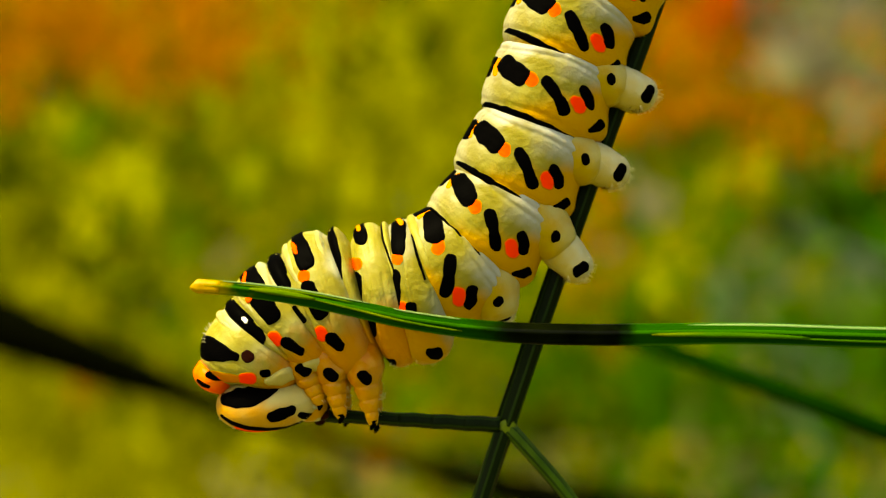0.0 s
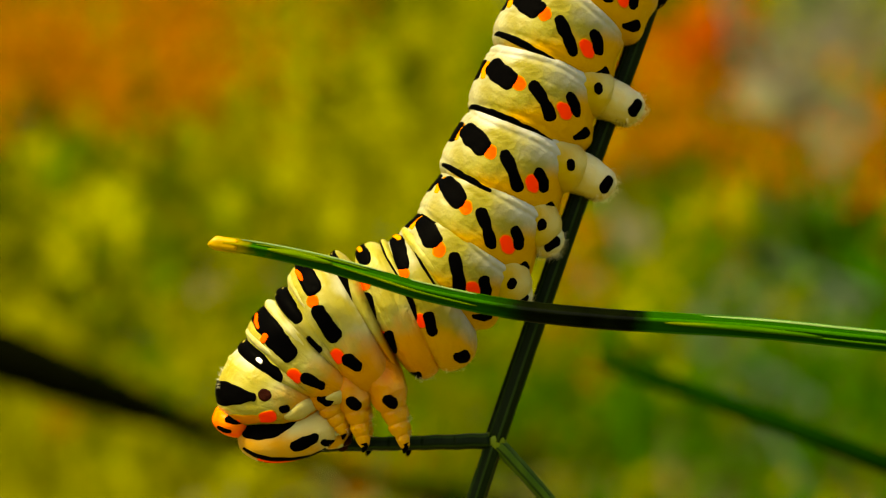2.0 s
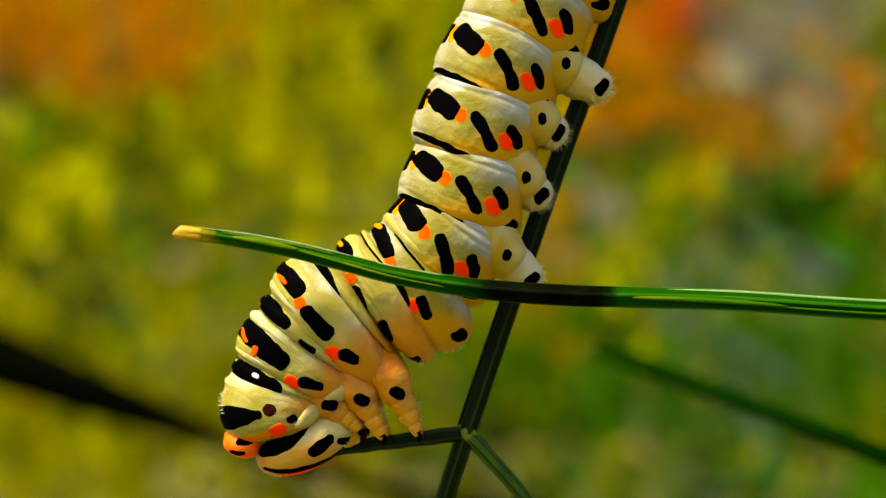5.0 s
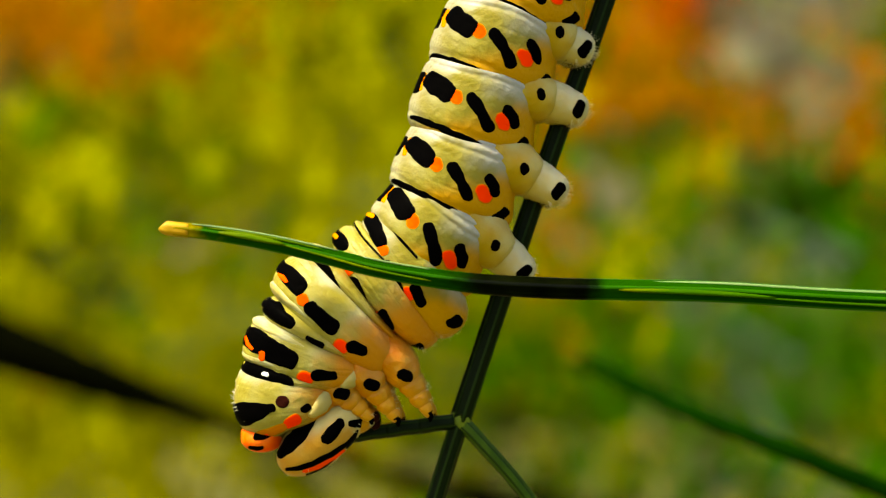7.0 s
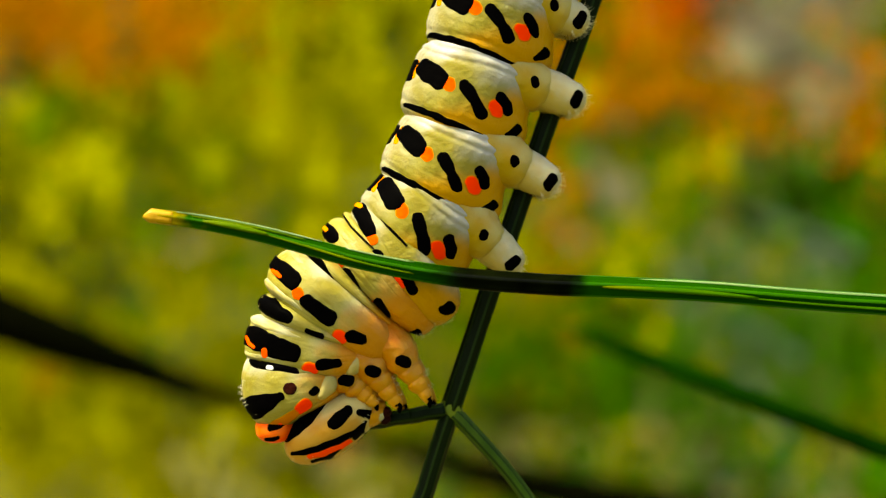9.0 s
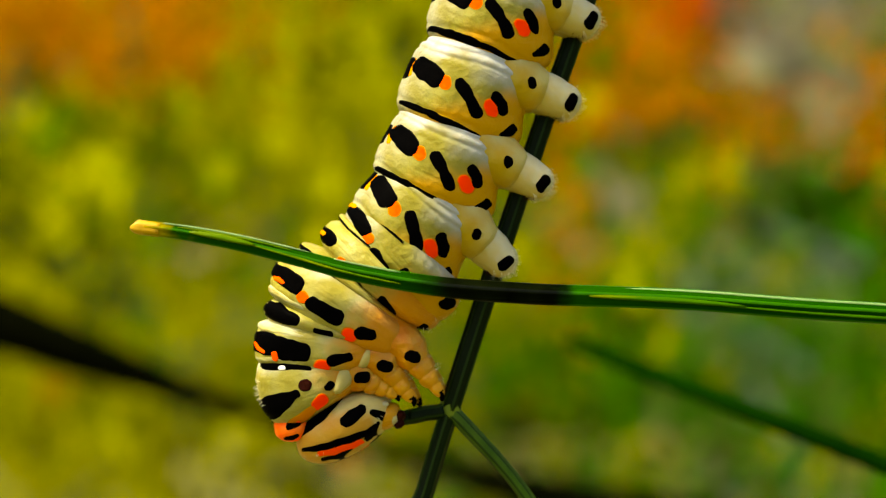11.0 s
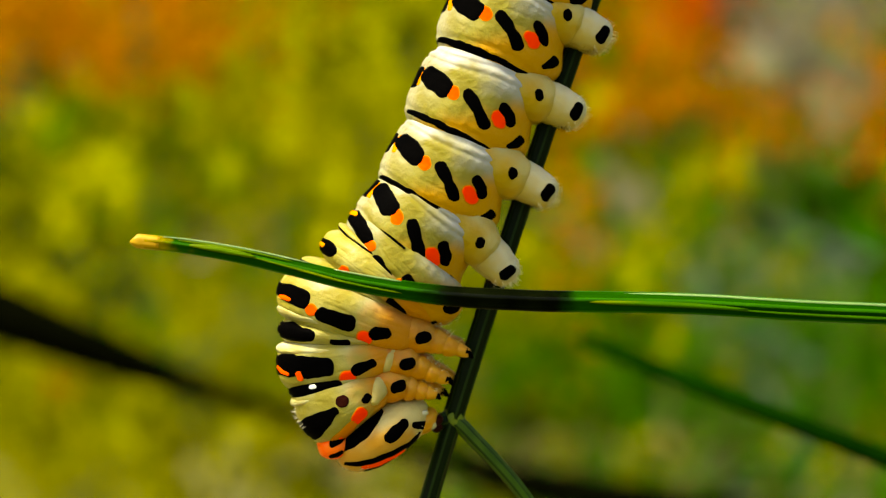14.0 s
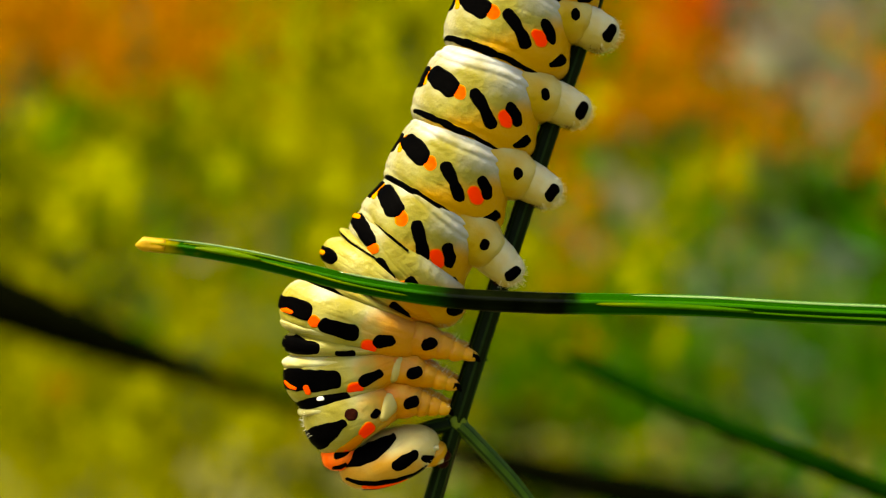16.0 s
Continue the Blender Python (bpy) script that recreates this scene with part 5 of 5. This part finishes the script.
    for side in ("", "far"):
        walk(MOVING["P5b" + side], turned("P5b" + side, [(0, 11.04, 6.95, 24.6), (0.5, 11.67, 7.64, 24.9), (1, 11.40, 8.40, 26.7), (1.5, 11.20, 8.40, 27.8), (2, 11.48, 8.89, 29.1), (2.5, 12.17, 8.55, 30.9), (3, 11.90, 8.42, 36.6), (3.5, 11.90, 8.69, 40.7), (4, 12.11, 9.04, 39.9), (4.5, 11.41, 9.50, 36.4), (5, 11.35, 10.39, 30.7), (7.5, 10.51, 11.47, 19.9), (8, 10.78, 11.68, 20.3), (8.5, 10.51, 11.60, 20.9), (9, 9.90, 11.94, 21.2), (11.5, 9.08, 12.69, 23.7), (12, 9.38, 12.73, 22.9), (12.5, 9.11, 12.15, 23.2), (13, 9.52, 12.57, 23.5), (13.5, 9.52, 12.29, 23.5), (14, 9.10, 11.46, 23.1), (14.5, 9.25, 11.80, 23.5), (15, 9.34, 11.73, 23.4), (15.5, 9.58, 11.46, 23.5), (16, 9.62, 11.63, 23.2)]))
    for side in ("", "far"):
        walk(MOVING["P5t" + side], turned("P5t" + side, [(0, 13.87, 6.02, 23.5), (0.5, 14.57, 6.64, 23.9), (1, 14.17, 7.33, 25.7), (1.5, 14.04, 7.19, 27.0), (2, 14.39, 7.47, 28.6), (2.5, 14.82, 7.00, 31.0), (3, 13.65, 6.86, 37.8), (3.5, 13.11, 7.28, 42.8), (4, 13.24, 7.69, 42.2), (4.5, 12.62, 8.30, 38.4), (5, 12.75, 9.41, 31.9), (7.5, 14.04, 10.41, 19.4), (8, 14.32, 10.55, 19.9), (8.5, 13.97, 10.41, 20.7), (9, 13.28, 10.75, 21.0), (11.5, 12.26, 11.37, 23.6), (12, 12.64, 11.47, 22.7), (12.5, 12.29, 10.89, 23.0), (13, 12.64, 11.37, 23.2), (13.5, 12.63, 11.09, 23.2), (14, 12.14, 10.33, 22.7), (14.5, 12.28, 10.61, 23.2), (15, 12.32, 10.61, 23.0), (15.5, 12.56, 10.34, 23.1), (16, 12.59, 10.51, 22.9)]))
    for side in ("", "far"):
        walk(MOVING["P4b" + side], turned("P4b" + side, [(0, 8.73, 0.95, 46.9), (0.5, 9.41, 1.63, 46.9), (1, 9.00, 2.59, 49.9), (1.5, 8.80, 3.21, 52.6), (2, 9.22, 4.23, 47.1), (2.5, 9.91, 4.24, 44.8), (3, 9.84, 4.31, 41.5), (3.5, 9.98, 4.65, 40.1), (4, 10.46, 4.86, 39.0), (4.5, 9.98, 5.33, 34.8), (5, 10.11, 5.81, 35.5), (7.5, 9.21, 5.46, 28.2), (8, 9.35, 5.60, 28.8), (8.5, 9.01, 5.46, 27.8), (9, 8.32, 5.80, 28.5), (11.5, 7.23, 6.55, 28.5), (12, 7.47, 6.59, 27.9), (12.5, 7.20, 6.00, 28.7), (13, 7.47, 6.41, 28.7), (13.5, 7.47, 6.21, 28.6), (14, 7.06, 5.39, 28.1), (14.5, 7.19, 5.66, 29.2), (15, 7.16, 5.66, 29.1), (15.5, 7.40, 5.39, 29.1), (16, 7.50, 5.49, 28.6)]))
    for side in ("", "far"):
        walk(MOVING["P4t" + side], turned("P4t" + side, [(0, 10.80, -1.57, 47.7), (0.5, 11.49, -0.96, 47.9), (1, 10.53, 0.21, 51.5), (1.5, 9.57, 1.57, 55.1), (2, 10.13, 2.81, 49.3), (2.5, 10.76, 2.95, 47.4), (3, 10.82, 3.02, 44.0), (3.5, 11.04, 3.36, 42.4), (4, 11.58, 3.50, 41.5), (4.5, 11.31, 4.04, 36.9), (5, 11.44, 4.45, 37.7), (7.5, 12.26, 3.77, 28.5), (8, 12.40, 3.91, 28.9), (8.5, 11.99, 3.90, 27.9), (9, 11.23, 4.25, 28.5), (11.5, 10.06, 5.00, 28.6), (12, 10.37, 5.10, 27.9), (12.5, 10.03, 4.45, 28.8), (13, 10.30, 4.93, 28.6), (13.5, 10.30, 4.72, 28.5), (14, 9.89, 3.97, 27.9), (14.5, 9.96, 4.17, 29.1), (15, 9.99, 4.17, 28.9), (15.5, 10.23, 3.90, 28.9), (16, 10.26, 4.07, 28.5)]))
    for side in ("", "far"):
        walk(MOVING["P3b" + side], turned("P3b" + side, [(0, 4.30, -4.09, 69.7), (0.5, 5.18, -3.34, 68.4), (1, 5.25, -1.77, 63.3), (1.5, 5.66, -1.23, 56.9), (2, 6.89, -0.34, 52.8), (2.5, 7.99, -0.20, 46.8), (3, 8.26, -0.20, 40.0), (3.5, 8.61, -0.07, 40.1), (4, 9.08, -0.13, 40.1), (4.5, 8.74, -0.34, 41.9), (5, 8.61, -0.21, 41.4), (7.5, 6.89, -0.48, 41.6), (8, 6.96, -0.34, 42.2), (8.5, 6.62, -0.28, 41.7), (9, 5.93, 0.07, 42.3), (11.5, 4.77, 0.96, 43.0), (12, 5.08, 0.99, 42.9), (12.5, 4.74, 0.41, 43.0), (13, 4.94, 0.89, 44.7), (13.5, 4.88, 0.68, 44.3), (14, 4.53, -0.00, 44.4), (14.5, 4.60, 0.20, 44.2), (15, 4.57, 0.13, 44.1), (15.5, 4.81, -0.14, 44.0), (16, 4.91, -0.03, 43.9)]))
    for side in ("", "far"):
        walk(MOVING["P3t" + side], turned("P3t" + side, [(0, 4.58, -5.33, 71.3), (0.5, 5.47, -4.58, 70.2), (1, 5.67, -3.00, 65.0), (1.5, 6.29, -2.39, 58.0), (2, 7.60, -1.57, 54.4), (2.5, 8.83, -1.43, 48.7), (3, 9.31, -1.30, 41.4), (3.5, 9.66, -1.16, 41.4), (4, 10.27, -1.37, 41.4), (4.5, 10.34, -1.99, 42.8), (5, 10.69, -2.13, 41.7), (7.5, 9.24, -2.60, 41.8), (8, 9.38, -2.54, 42.2), (8.5, 9.04, -2.47, 41.8), (9, 8.28, -2.12, 42.5), (11.5, 7.12, -1.30, 43.2), (12, 7.42, -1.27, 43.2), (12.5, 7.08, -1.85, 43.2), (13, 7.15, -1.44, 45.1), (13.5, 7.15, -1.64, 44.6), (14, 6.73, -2.33, 44.9), (14.5, 6.88, -2.12, 44.5), (15, 6.84, -2.12, 44.2), (15.5, 7.08, -2.39, 44.2), (16, 7.18, -2.29, 44.1)]))
    for side in ("", "far"):
        walk(MOVING["L3" + side], turned("L3" + side, [(0, -6.10, -9.97, 80.4), (0.5, -4.74, -9.89, 70.1), (1, -4.33, -9.27, 71.9), (1.5, -3.65, -9.27, 77.6), (2, -2.56, -9.47, 71.9), (2.5, -1.41, -10.14, 74.3), (3, -1.07, -10.75, 73.2), (3.5, -0.33, -10.68, 67.5), (4, 0.07, -10.89, 69.8), (4.5, -0.20, -11.24, 71.1), (5, 0.07, -10.91, 63.1), (7.5, -0.00, -10.51, 58.1), (8, 0.27, -10.44, 58.0), (8.5, 0.14, -10.24, 57.9), (9, -0.34, -9.76, 57.1), (11.5, -0.07, -8.07, 50.3), (12, 0.23, -7.56, 30.8), (12.5, 0.03, -7.93, 32.6), (13, 0.17, -6.85, 23.8), (13.5, 0.17, -6.91, 21.6), (14, 0.10, -7.39, 19.6), (14.5, 0.31, -7.32, 19.1), (15, 0.34, -7.46, 18.7), (15.5, 0.58, -7.80, 17.2), (16, 0.61, -7.76, 16.5)]))
    for side in ("", "far"):
        walk(MOVING["L2" + side], turned("L2" + side, [(0, -8.74, -9.76, 77.2), (0.5, -7.45, -9.75, 76.4), (1, -7.17, -9.20, 72.9), (1.5, -6.29, -9.33, 75.6), (2, -5.40, -9.60, 76.0), (2.5, -4.18, -10.47, 70.8), (3, -3.64, -11.15, 62.8), (3.5, -3.03, -11.14, 67.3), (4, -2.70, -11.42, 68.4), (4.5, -2.84, -11.84, 60.2), (5, -2.70, -11.44, 60.3), (7.5, -2.51, -11.25, 54.1), (8, -2.17, -11.19, 54.5), (8.5, -2.24, -10.92, 55.7), (9, -2.71, -10.51, 54.2), (11.5, -2.03, -9.28, 48.0), (12, -1.53, -9.32, 42.6), (12.5, -1.60, -9.69, 36.1), (13, -1.26, -8.74, 27.5), (13.5, -1.05, -8.88, 21.9), (14, -1.12, -9.42, 22.4), (14.5, -0.85, -9.49, 20.8), (15, -0.81, -9.63, 21.0), (15.5, -0.58, -9.97, 19.9), (16, -0.54, -10.00, 18.7)]))
    for side in ("", "far"):
        walk(MOVING["L1" + side], turned("L1" + side, [(0, -10.85, -9.42, 66.0), (0.5, -9.69, -9.35, 61.5), (1, -9.34, -8.79, 59.6), (1.5, -8.39, -8.92, 61.8), (2, -7.56, -9.32, 63.0), (2.5, -6.47, -10.53, 55.0), (3, -6.00, -11.20, 43.3), (3.5, -5.39, -11.34, 45.6), (4, -4.99, -11.75, 41.3), (4.5, -5.27, -12.04, 41.3), (5, -5.14, -11.84, 41.7), (7.5, -4.68, -11.99, 42.7), (8, -4.34, -11.79, 43.1), (8.5, -4.20, -11.66, 44.4), (9, -4.74, -11.24, 41.2), (11.5, -3.72, -10.16, 28.9), (12, -3.35, -10.13, 27.9), (12.5, -3.02, -10.77, 23.9), (13, -2.34, -10.10, 27.1), (13.5, -2.27, -10.23, 23.7), (14, -1.80, -11.19, 13.9), (14.5, -1.05, -11.93, 16.3), (15, -1.02, -11.93, 18.2), (15.5, -0.71, -12.00, 21.2), (16, -0.75, -12.31, 14.0)]))
    walk(MOVING["plant"], turned("plant", [(0, 5.02, -14.14, 0.2), (0.5, 5.50, -13.72, 0.2), (1, 5.36, -12.87, 0.2), (1.5, 5.42, -12.93, 0.2), (2, 5.78, -12.93, 0.3), (2.5, 6.41, -13.49, 0.3), (3, 6.20, -14.05, 0.3), (3.5, 6.27, -13.98, 0.3), (4, 6.55, -14.20, 0.2), (4.5, 5.57, -14.70, 0.1), (5, 5.64, -14.50, 0.0), (7.5, 4.32, -14.58, -0.2), (8, 4.53, -14.65, -0.2), (8.5, 4.18, -14.37, -0.3), (9, 3.49, -13.95, -0.3), (11.5, 2.78, -13.08, -0.9), (12, 3.08, -13.05, -0.9), (12.5, 2.67, -13.82, -1.0), (13, 2.99, -13.29, -1.0), (13.5, 2.85, -13.47, -1.0), (14, 2.52, -14.05, -1.1), (14.5, 2.52, -14.02, -1.1), (15, 2.58, -14.19, -1.1), (15.5, 2.87, -14.44, -1.2), (16, 2.79, -14.22, -1.2)]))
    walk(MOVING["twig"], turned("twig", [(0, -18.76, -2.72, -2.1), (0.5, -17.73, -1.97, -2.1), (1, -17.38, 0.14, -0.7), (1.5, -17.20, 1.33, 0.7), (2, -15.87, 2.83, 1.9), (2.5, -14.93, 3.10, 1.7), (3, -15.24, 3.43, 2.1), (3.5, -15.56, 3.76, 2.5), (4, -15.32, 3.31, 2.2), (4.5, -16.07, 2.02, 0.9), (5, -16.42, 1.57, 0.0), (7.5, -18.29, 0.91, -0.4), (8, -18.09, 1.10, -0.2), (8.5, -18.53, 1.18, 0.2), (9, -19.51, 1.61, 0.8), (11.5, -21.10, 1.50, 0.5), (12, -20.97, 1.54, 0.6), (12.5, -21.61, 0.65, -0.5), (13, -21.22, 1.52, 0.5), (13.5, -21.11, 1.31, 0.3), (14, -21.61, 0.22, -0.5), (14.5, -21.39, 0.42, -0.5), (15, -21.47, 0.48, -0.4), (15.5, -21.44, 0.16, -0.5), (16, -21.15, 0.11, -0.6)]))
    walk(MOVING["stalk"], turned("stalk", [(0, 27.13, -12.94, 0.0), (0.5, 28.13, -11.92, 0.0), (1, 28.32, -10.83, 0.0), (1.5, 28.7, -10.23, 0.0), (2, 28.34, -12.75, 0.0), (2.5, 28.88, -15.86, 0.0), (3, 28.89, -18.26, 0.0), (3.5, 30.07, -18.37, 0.0), (4, 31.0, -17.27, 0.0), (4.5, 31.04, -16.37, 0.0), (5, 31.98, -15.27, 0.0), (7.5, 27.37, -19.64, 0.0), (8, 27.61, -18.13, 0.0), (8.5, 27.5, -16.7, 0.0), (9, 27.11, -15.07, 0.0), (11.5, 24.39, -14.86, 0.0), (12, 24.38, -15.05, 0.0), (12.5, 24.0, -15.63, 0.0), (13, 24.84, -15.01, 0.0), (13.5, 25.19, -14.93, 0.0), (14, 25.36, -15.09, 0.0), (14.5, 24.91, -15.61, 0.0), (15, 24.42, -16.39, 0.0), (15.5, 24.29, -17.35, 0.0), (16, 23.61, -17.82, 0.0)]))
    walk(MOVING["branch"], turned("branch", [(0, -142.48, -27.26, 0.0), (0.5, -139.09, -28.52, 0.0), (1, -138.40, -25.05, 0.0), (1.5, -137.15, -23.27, 0.0), (2, -135.25, -26.71, 0.0), (2.5, -130.38, -32.03, 0.0), (3, -127.39, -34.33, 0.0), (3.5, -125.59, -37.20, 0.0), (4, -124.77, -36.72, 0.0), (4.5, -126.94, -37.16, 0.0), (5, -126.09, -36.68, 0.0), (7.5, -129.52, -34.89, 0.0), (8, -128.61, -32.74, 0.0), (8.5, -128.91, -30.90, 0.0), (9, -130.11, -28.49, 0.0), (11.5, -132.76, -26.48, 0.0), (12, -132.00, -23.61, 0.0), (12.5, -132.62, -22.16, 0.0), (13, -132.00, -21.67, 0.0), (13.5, -133.21, -23.14, 0.0), (14, -135.07, -25.47, 0.0), (14.5, -135.04, -22.82, 0.0), (15, -135.19, -22.32, 0.0), (15.5, -134.15, -22.35, 0.0), (16, -134.90, -20.88, 0.0)]))
    walk(MOVING["bit0"], turned("bit0", [(0, -0.65, 0.08, 182.8), (0.5, -0.65, 0.07, 181.8), (1, -0.65, 0.05, 180.8), (1.5, -0.65, 0.04, 179.8), (2, -0.65, 0.03, 178.2), (2.5, -0.66, 0.01, 176.7), (3, -0.65, 0.00, 175.7), (3.5, -0.65, -0.01, 174.7), (4, -0.66, -0.01, 174.1), (4.5, -0.65, -0.02, 173.6), (5, -0.65, -0.02, 173.0), (7.5, -0.65, -0.03, 172.2), (8, -0.65, -0.04, 171.9), (8.5, -0.64, -0.04, 171.6), (9, -0.64, -0.04, 171.3), (11.5, -0.64, -0.05, 170.9), (12, -0.64, -0.05, 171.4), (12.5, -0.64, -0.04, 172.0), (13, -0.64, -0.05, 171.0), (13.5, -0.63, -0.06, 170.0), (14, -0.63, -0.07, 169.1), (14.5, -0.63, -0.08, 168.3), (15, -0.63, -0.08, 167.6), (15.5, -0.63, -0.09, 166.9), (16, -0.63, -0.10, 166.2)]))
    walk(MOVING["bit1"], turned("bit1", [(0, -3.28, 0.21, 182.8), (0.5, -3.28, 0.15, 181.8), (1, -3.28, 0.09, 180.8), (1.5, -3.28, 0.04, 179.8), (2, -3.28, -0.05, 178.2), (2.5, -3.28, -0.13, 176.7), (3, -3.27, -0.18, 175.7), (3.5, -3.27, -0.24, 174.7), (4, -3.27, -0.27, 174.1), (4.5, -3.26, -0.30, 173.6), (5, -3.26, -0.33, 173.0), (7.5, -3.25, -0.38, 172.2), (8, -3.25, -0.40, 171.9), (8.5, -3.25, -0.42, 171.6), (9, -3.24, -0.44, 171.3), (11.5, -3.23, -0.46, 170.9), (12, -3.24, -0.43, 171.4), (12.5, -5.08, 0.20, 144.2), (13, -4.76, 0.21, 146.4), (13.5, -4.53, 0.18, 147.0), (14, -3.99, -0.15, 147.6), (14.5, -3.97, -1.78, 161.2), (15, -4.08, -1.50, 161.2), (15.5, -4.07, -1.54, 161.3), (16, -3.78, -2.09, 161.3)]))
    walk(MOVING["bit2"], turned("bit2", [(0, -5.90, 0.34, 182.8), (0.5, -5.91, 0.24, 181.8), (1, -5.90, 0.13, 180.8), (1.5, -5.90, 0.03, 179.8), (2, -5.90, -0.12, 178.2), (2.5, -5.89, -0.27, 176.7), (3, -5.89, -0.37, 175.7), (3.5, -5.88, -0.47, 174.7), (4, -5.88, -0.52, 174.1), (4.5, -5.87, -0.58, 173.6), (5, -5.87, -0.64, 173.0), (7.5, -5.86, -0.73, 172.2), (8, -5.85, -0.76, 171.9), (8.5, -5.85, -0.79, 171.6), (9, -5.84, -0.82, 171.3), (11.5, -6.24, -0.09, 150.6), (12, -5.86, -0.00, 147.4), (12.5, -5.08, 0.20, 144.2), (13, -4.76, 0.21, 146.4), (13.5, -4.53, 0.18, 147.0), (14, -3.99, -0.15, 147.6), (14.5, -3.97, -1.78, 161.2), (15, -4.08, -1.50, 161.2), (15.5, -4.07, -1.54, 161.3), (16, -3.78, -2.09, 161.3)]))
    walk(MOVING["bit3"], turned("bit3", [(0, -8.53, 0.47, 182.8), (0.5, -8.53, 0.32, 181.8), (1, -8.53, 0.17, 180.8), (1.5, -8.52, 0.02, 179.8), (2, -8.52, -0.20, 178.2), (2.5, -8.51, -0.41, 176.7), (3, -8.50, -0.55, 175.7), (3.5, -8.49, -0.70, 174.7), (4, -8.49, -0.78, 174.1), (4.5, -8.48, -0.87, 173.6), (5, -8.47, -0.95, 173.0), (7.5, -9.55, -0.01, 139.7), (8, -9.24, 0.02, 141.8), (8.5, -8.63, -0.03, 144.0), (9, -8.40, -0.07, 146.1), (11.5, -6.24, -0.09, 150.6), (12, -5.86, -0.00, 147.4), (12.5, -5.08, 0.20, 144.2), (13, -4.76, 0.21, 146.4), (13.5, -4.53, 0.18, 147.0), (14, -3.99, -0.15, 147.6), (14.5, -3.97, -1.78, 161.2), (15, -4.08, -1.50, 161.2), (15.5, -4.07, -1.54, 161.3), (16, -3.78, -2.09, 161.3)]))
    walk(MOVING["bit4"], turned("bit4", [(0, -11.15, 0.59, 182.8), (0.5, -11.16, 0.40, 181.8), (1, -11.15, 0.21, 180.8), (1.5, -11.14, 0.01, 179.8), (2, -11.13, -0.28, 178.2), (2.5, -11.12, -0.55, 176.7), (3, -11.10, -0.74, 175.7), (3.5, -12.89, -0.07, 159.2), (4, -12.76, -0.18, 157.8), (4.5, -11.81, -0.15, 156.4), (5, -11.63, 0.08, 155.0), (7.5, -9.55, -0.01, 139.7), (8, -9.24, 0.02, 141.8), (8.5, -8.63, -0.03, 144.0), (9, -8.40, -0.07, 146.1), (11.5, -6.24, -0.09, 150.6), (12, -5.86, -0.00, 147.4), (12.5, -5.08, 0.20, 144.2), (13, -4.76, 0.21, 146.4), (13.5, -4.53, 0.18, 147.0), (14, -3.99, -0.15, 147.6), (14.5, -3.97, -1.78, 161.2), (15, -4.08, -1.50, 161.2), (15.5, -4.07, -1.54, 161.3), (16, -3.78, -2.09, 161.3)]))
    walk(MOVING["bit5"], turned("bit5", [(0, -13.78, 0.72, 182.8), (0.5, -13.78, 0.49, 181.8), (1, -13.77, 0.24, 180.8), (1.5, -15.32, 1.53, 163.0), (2, -15.02, 0.76, 169.6), (2.5, -14.71, -0.03, 176.3), (3, -13.72, -0.10, 167.7), (3.5, -12.89, -0.07, 159.2), (4, -12.76, -0.18, 157.8), (4.5, -11.81, -0.15, 156.4), (5, -11.63, 0.08, 155.0), (7.5, -9.55, -0.01, 139.7), (8, -9.24, 0.02, 141.8), (8.5, -8.63, -0.03, 144.0), (9, -8.40, -0.07, 146.1), (11.5, -6.24, -0.09, 150.6), (12, -5.86, -0.00, 147.4), (12.5, -5.08, 0.20, 144.2), (13, -4.76, 0.21, 146.4), (13.5, -4.53, 0.18, 147.0), (14, -3.99, -0.15, 147.6), (14.5, -3.97, -1.78, 161.2), (15, -4.08, -1.50, 161.2), (15.5, -4.07, -1.54, 161.3), (16, -3.78, -2.09, 161.3)]))


motions()
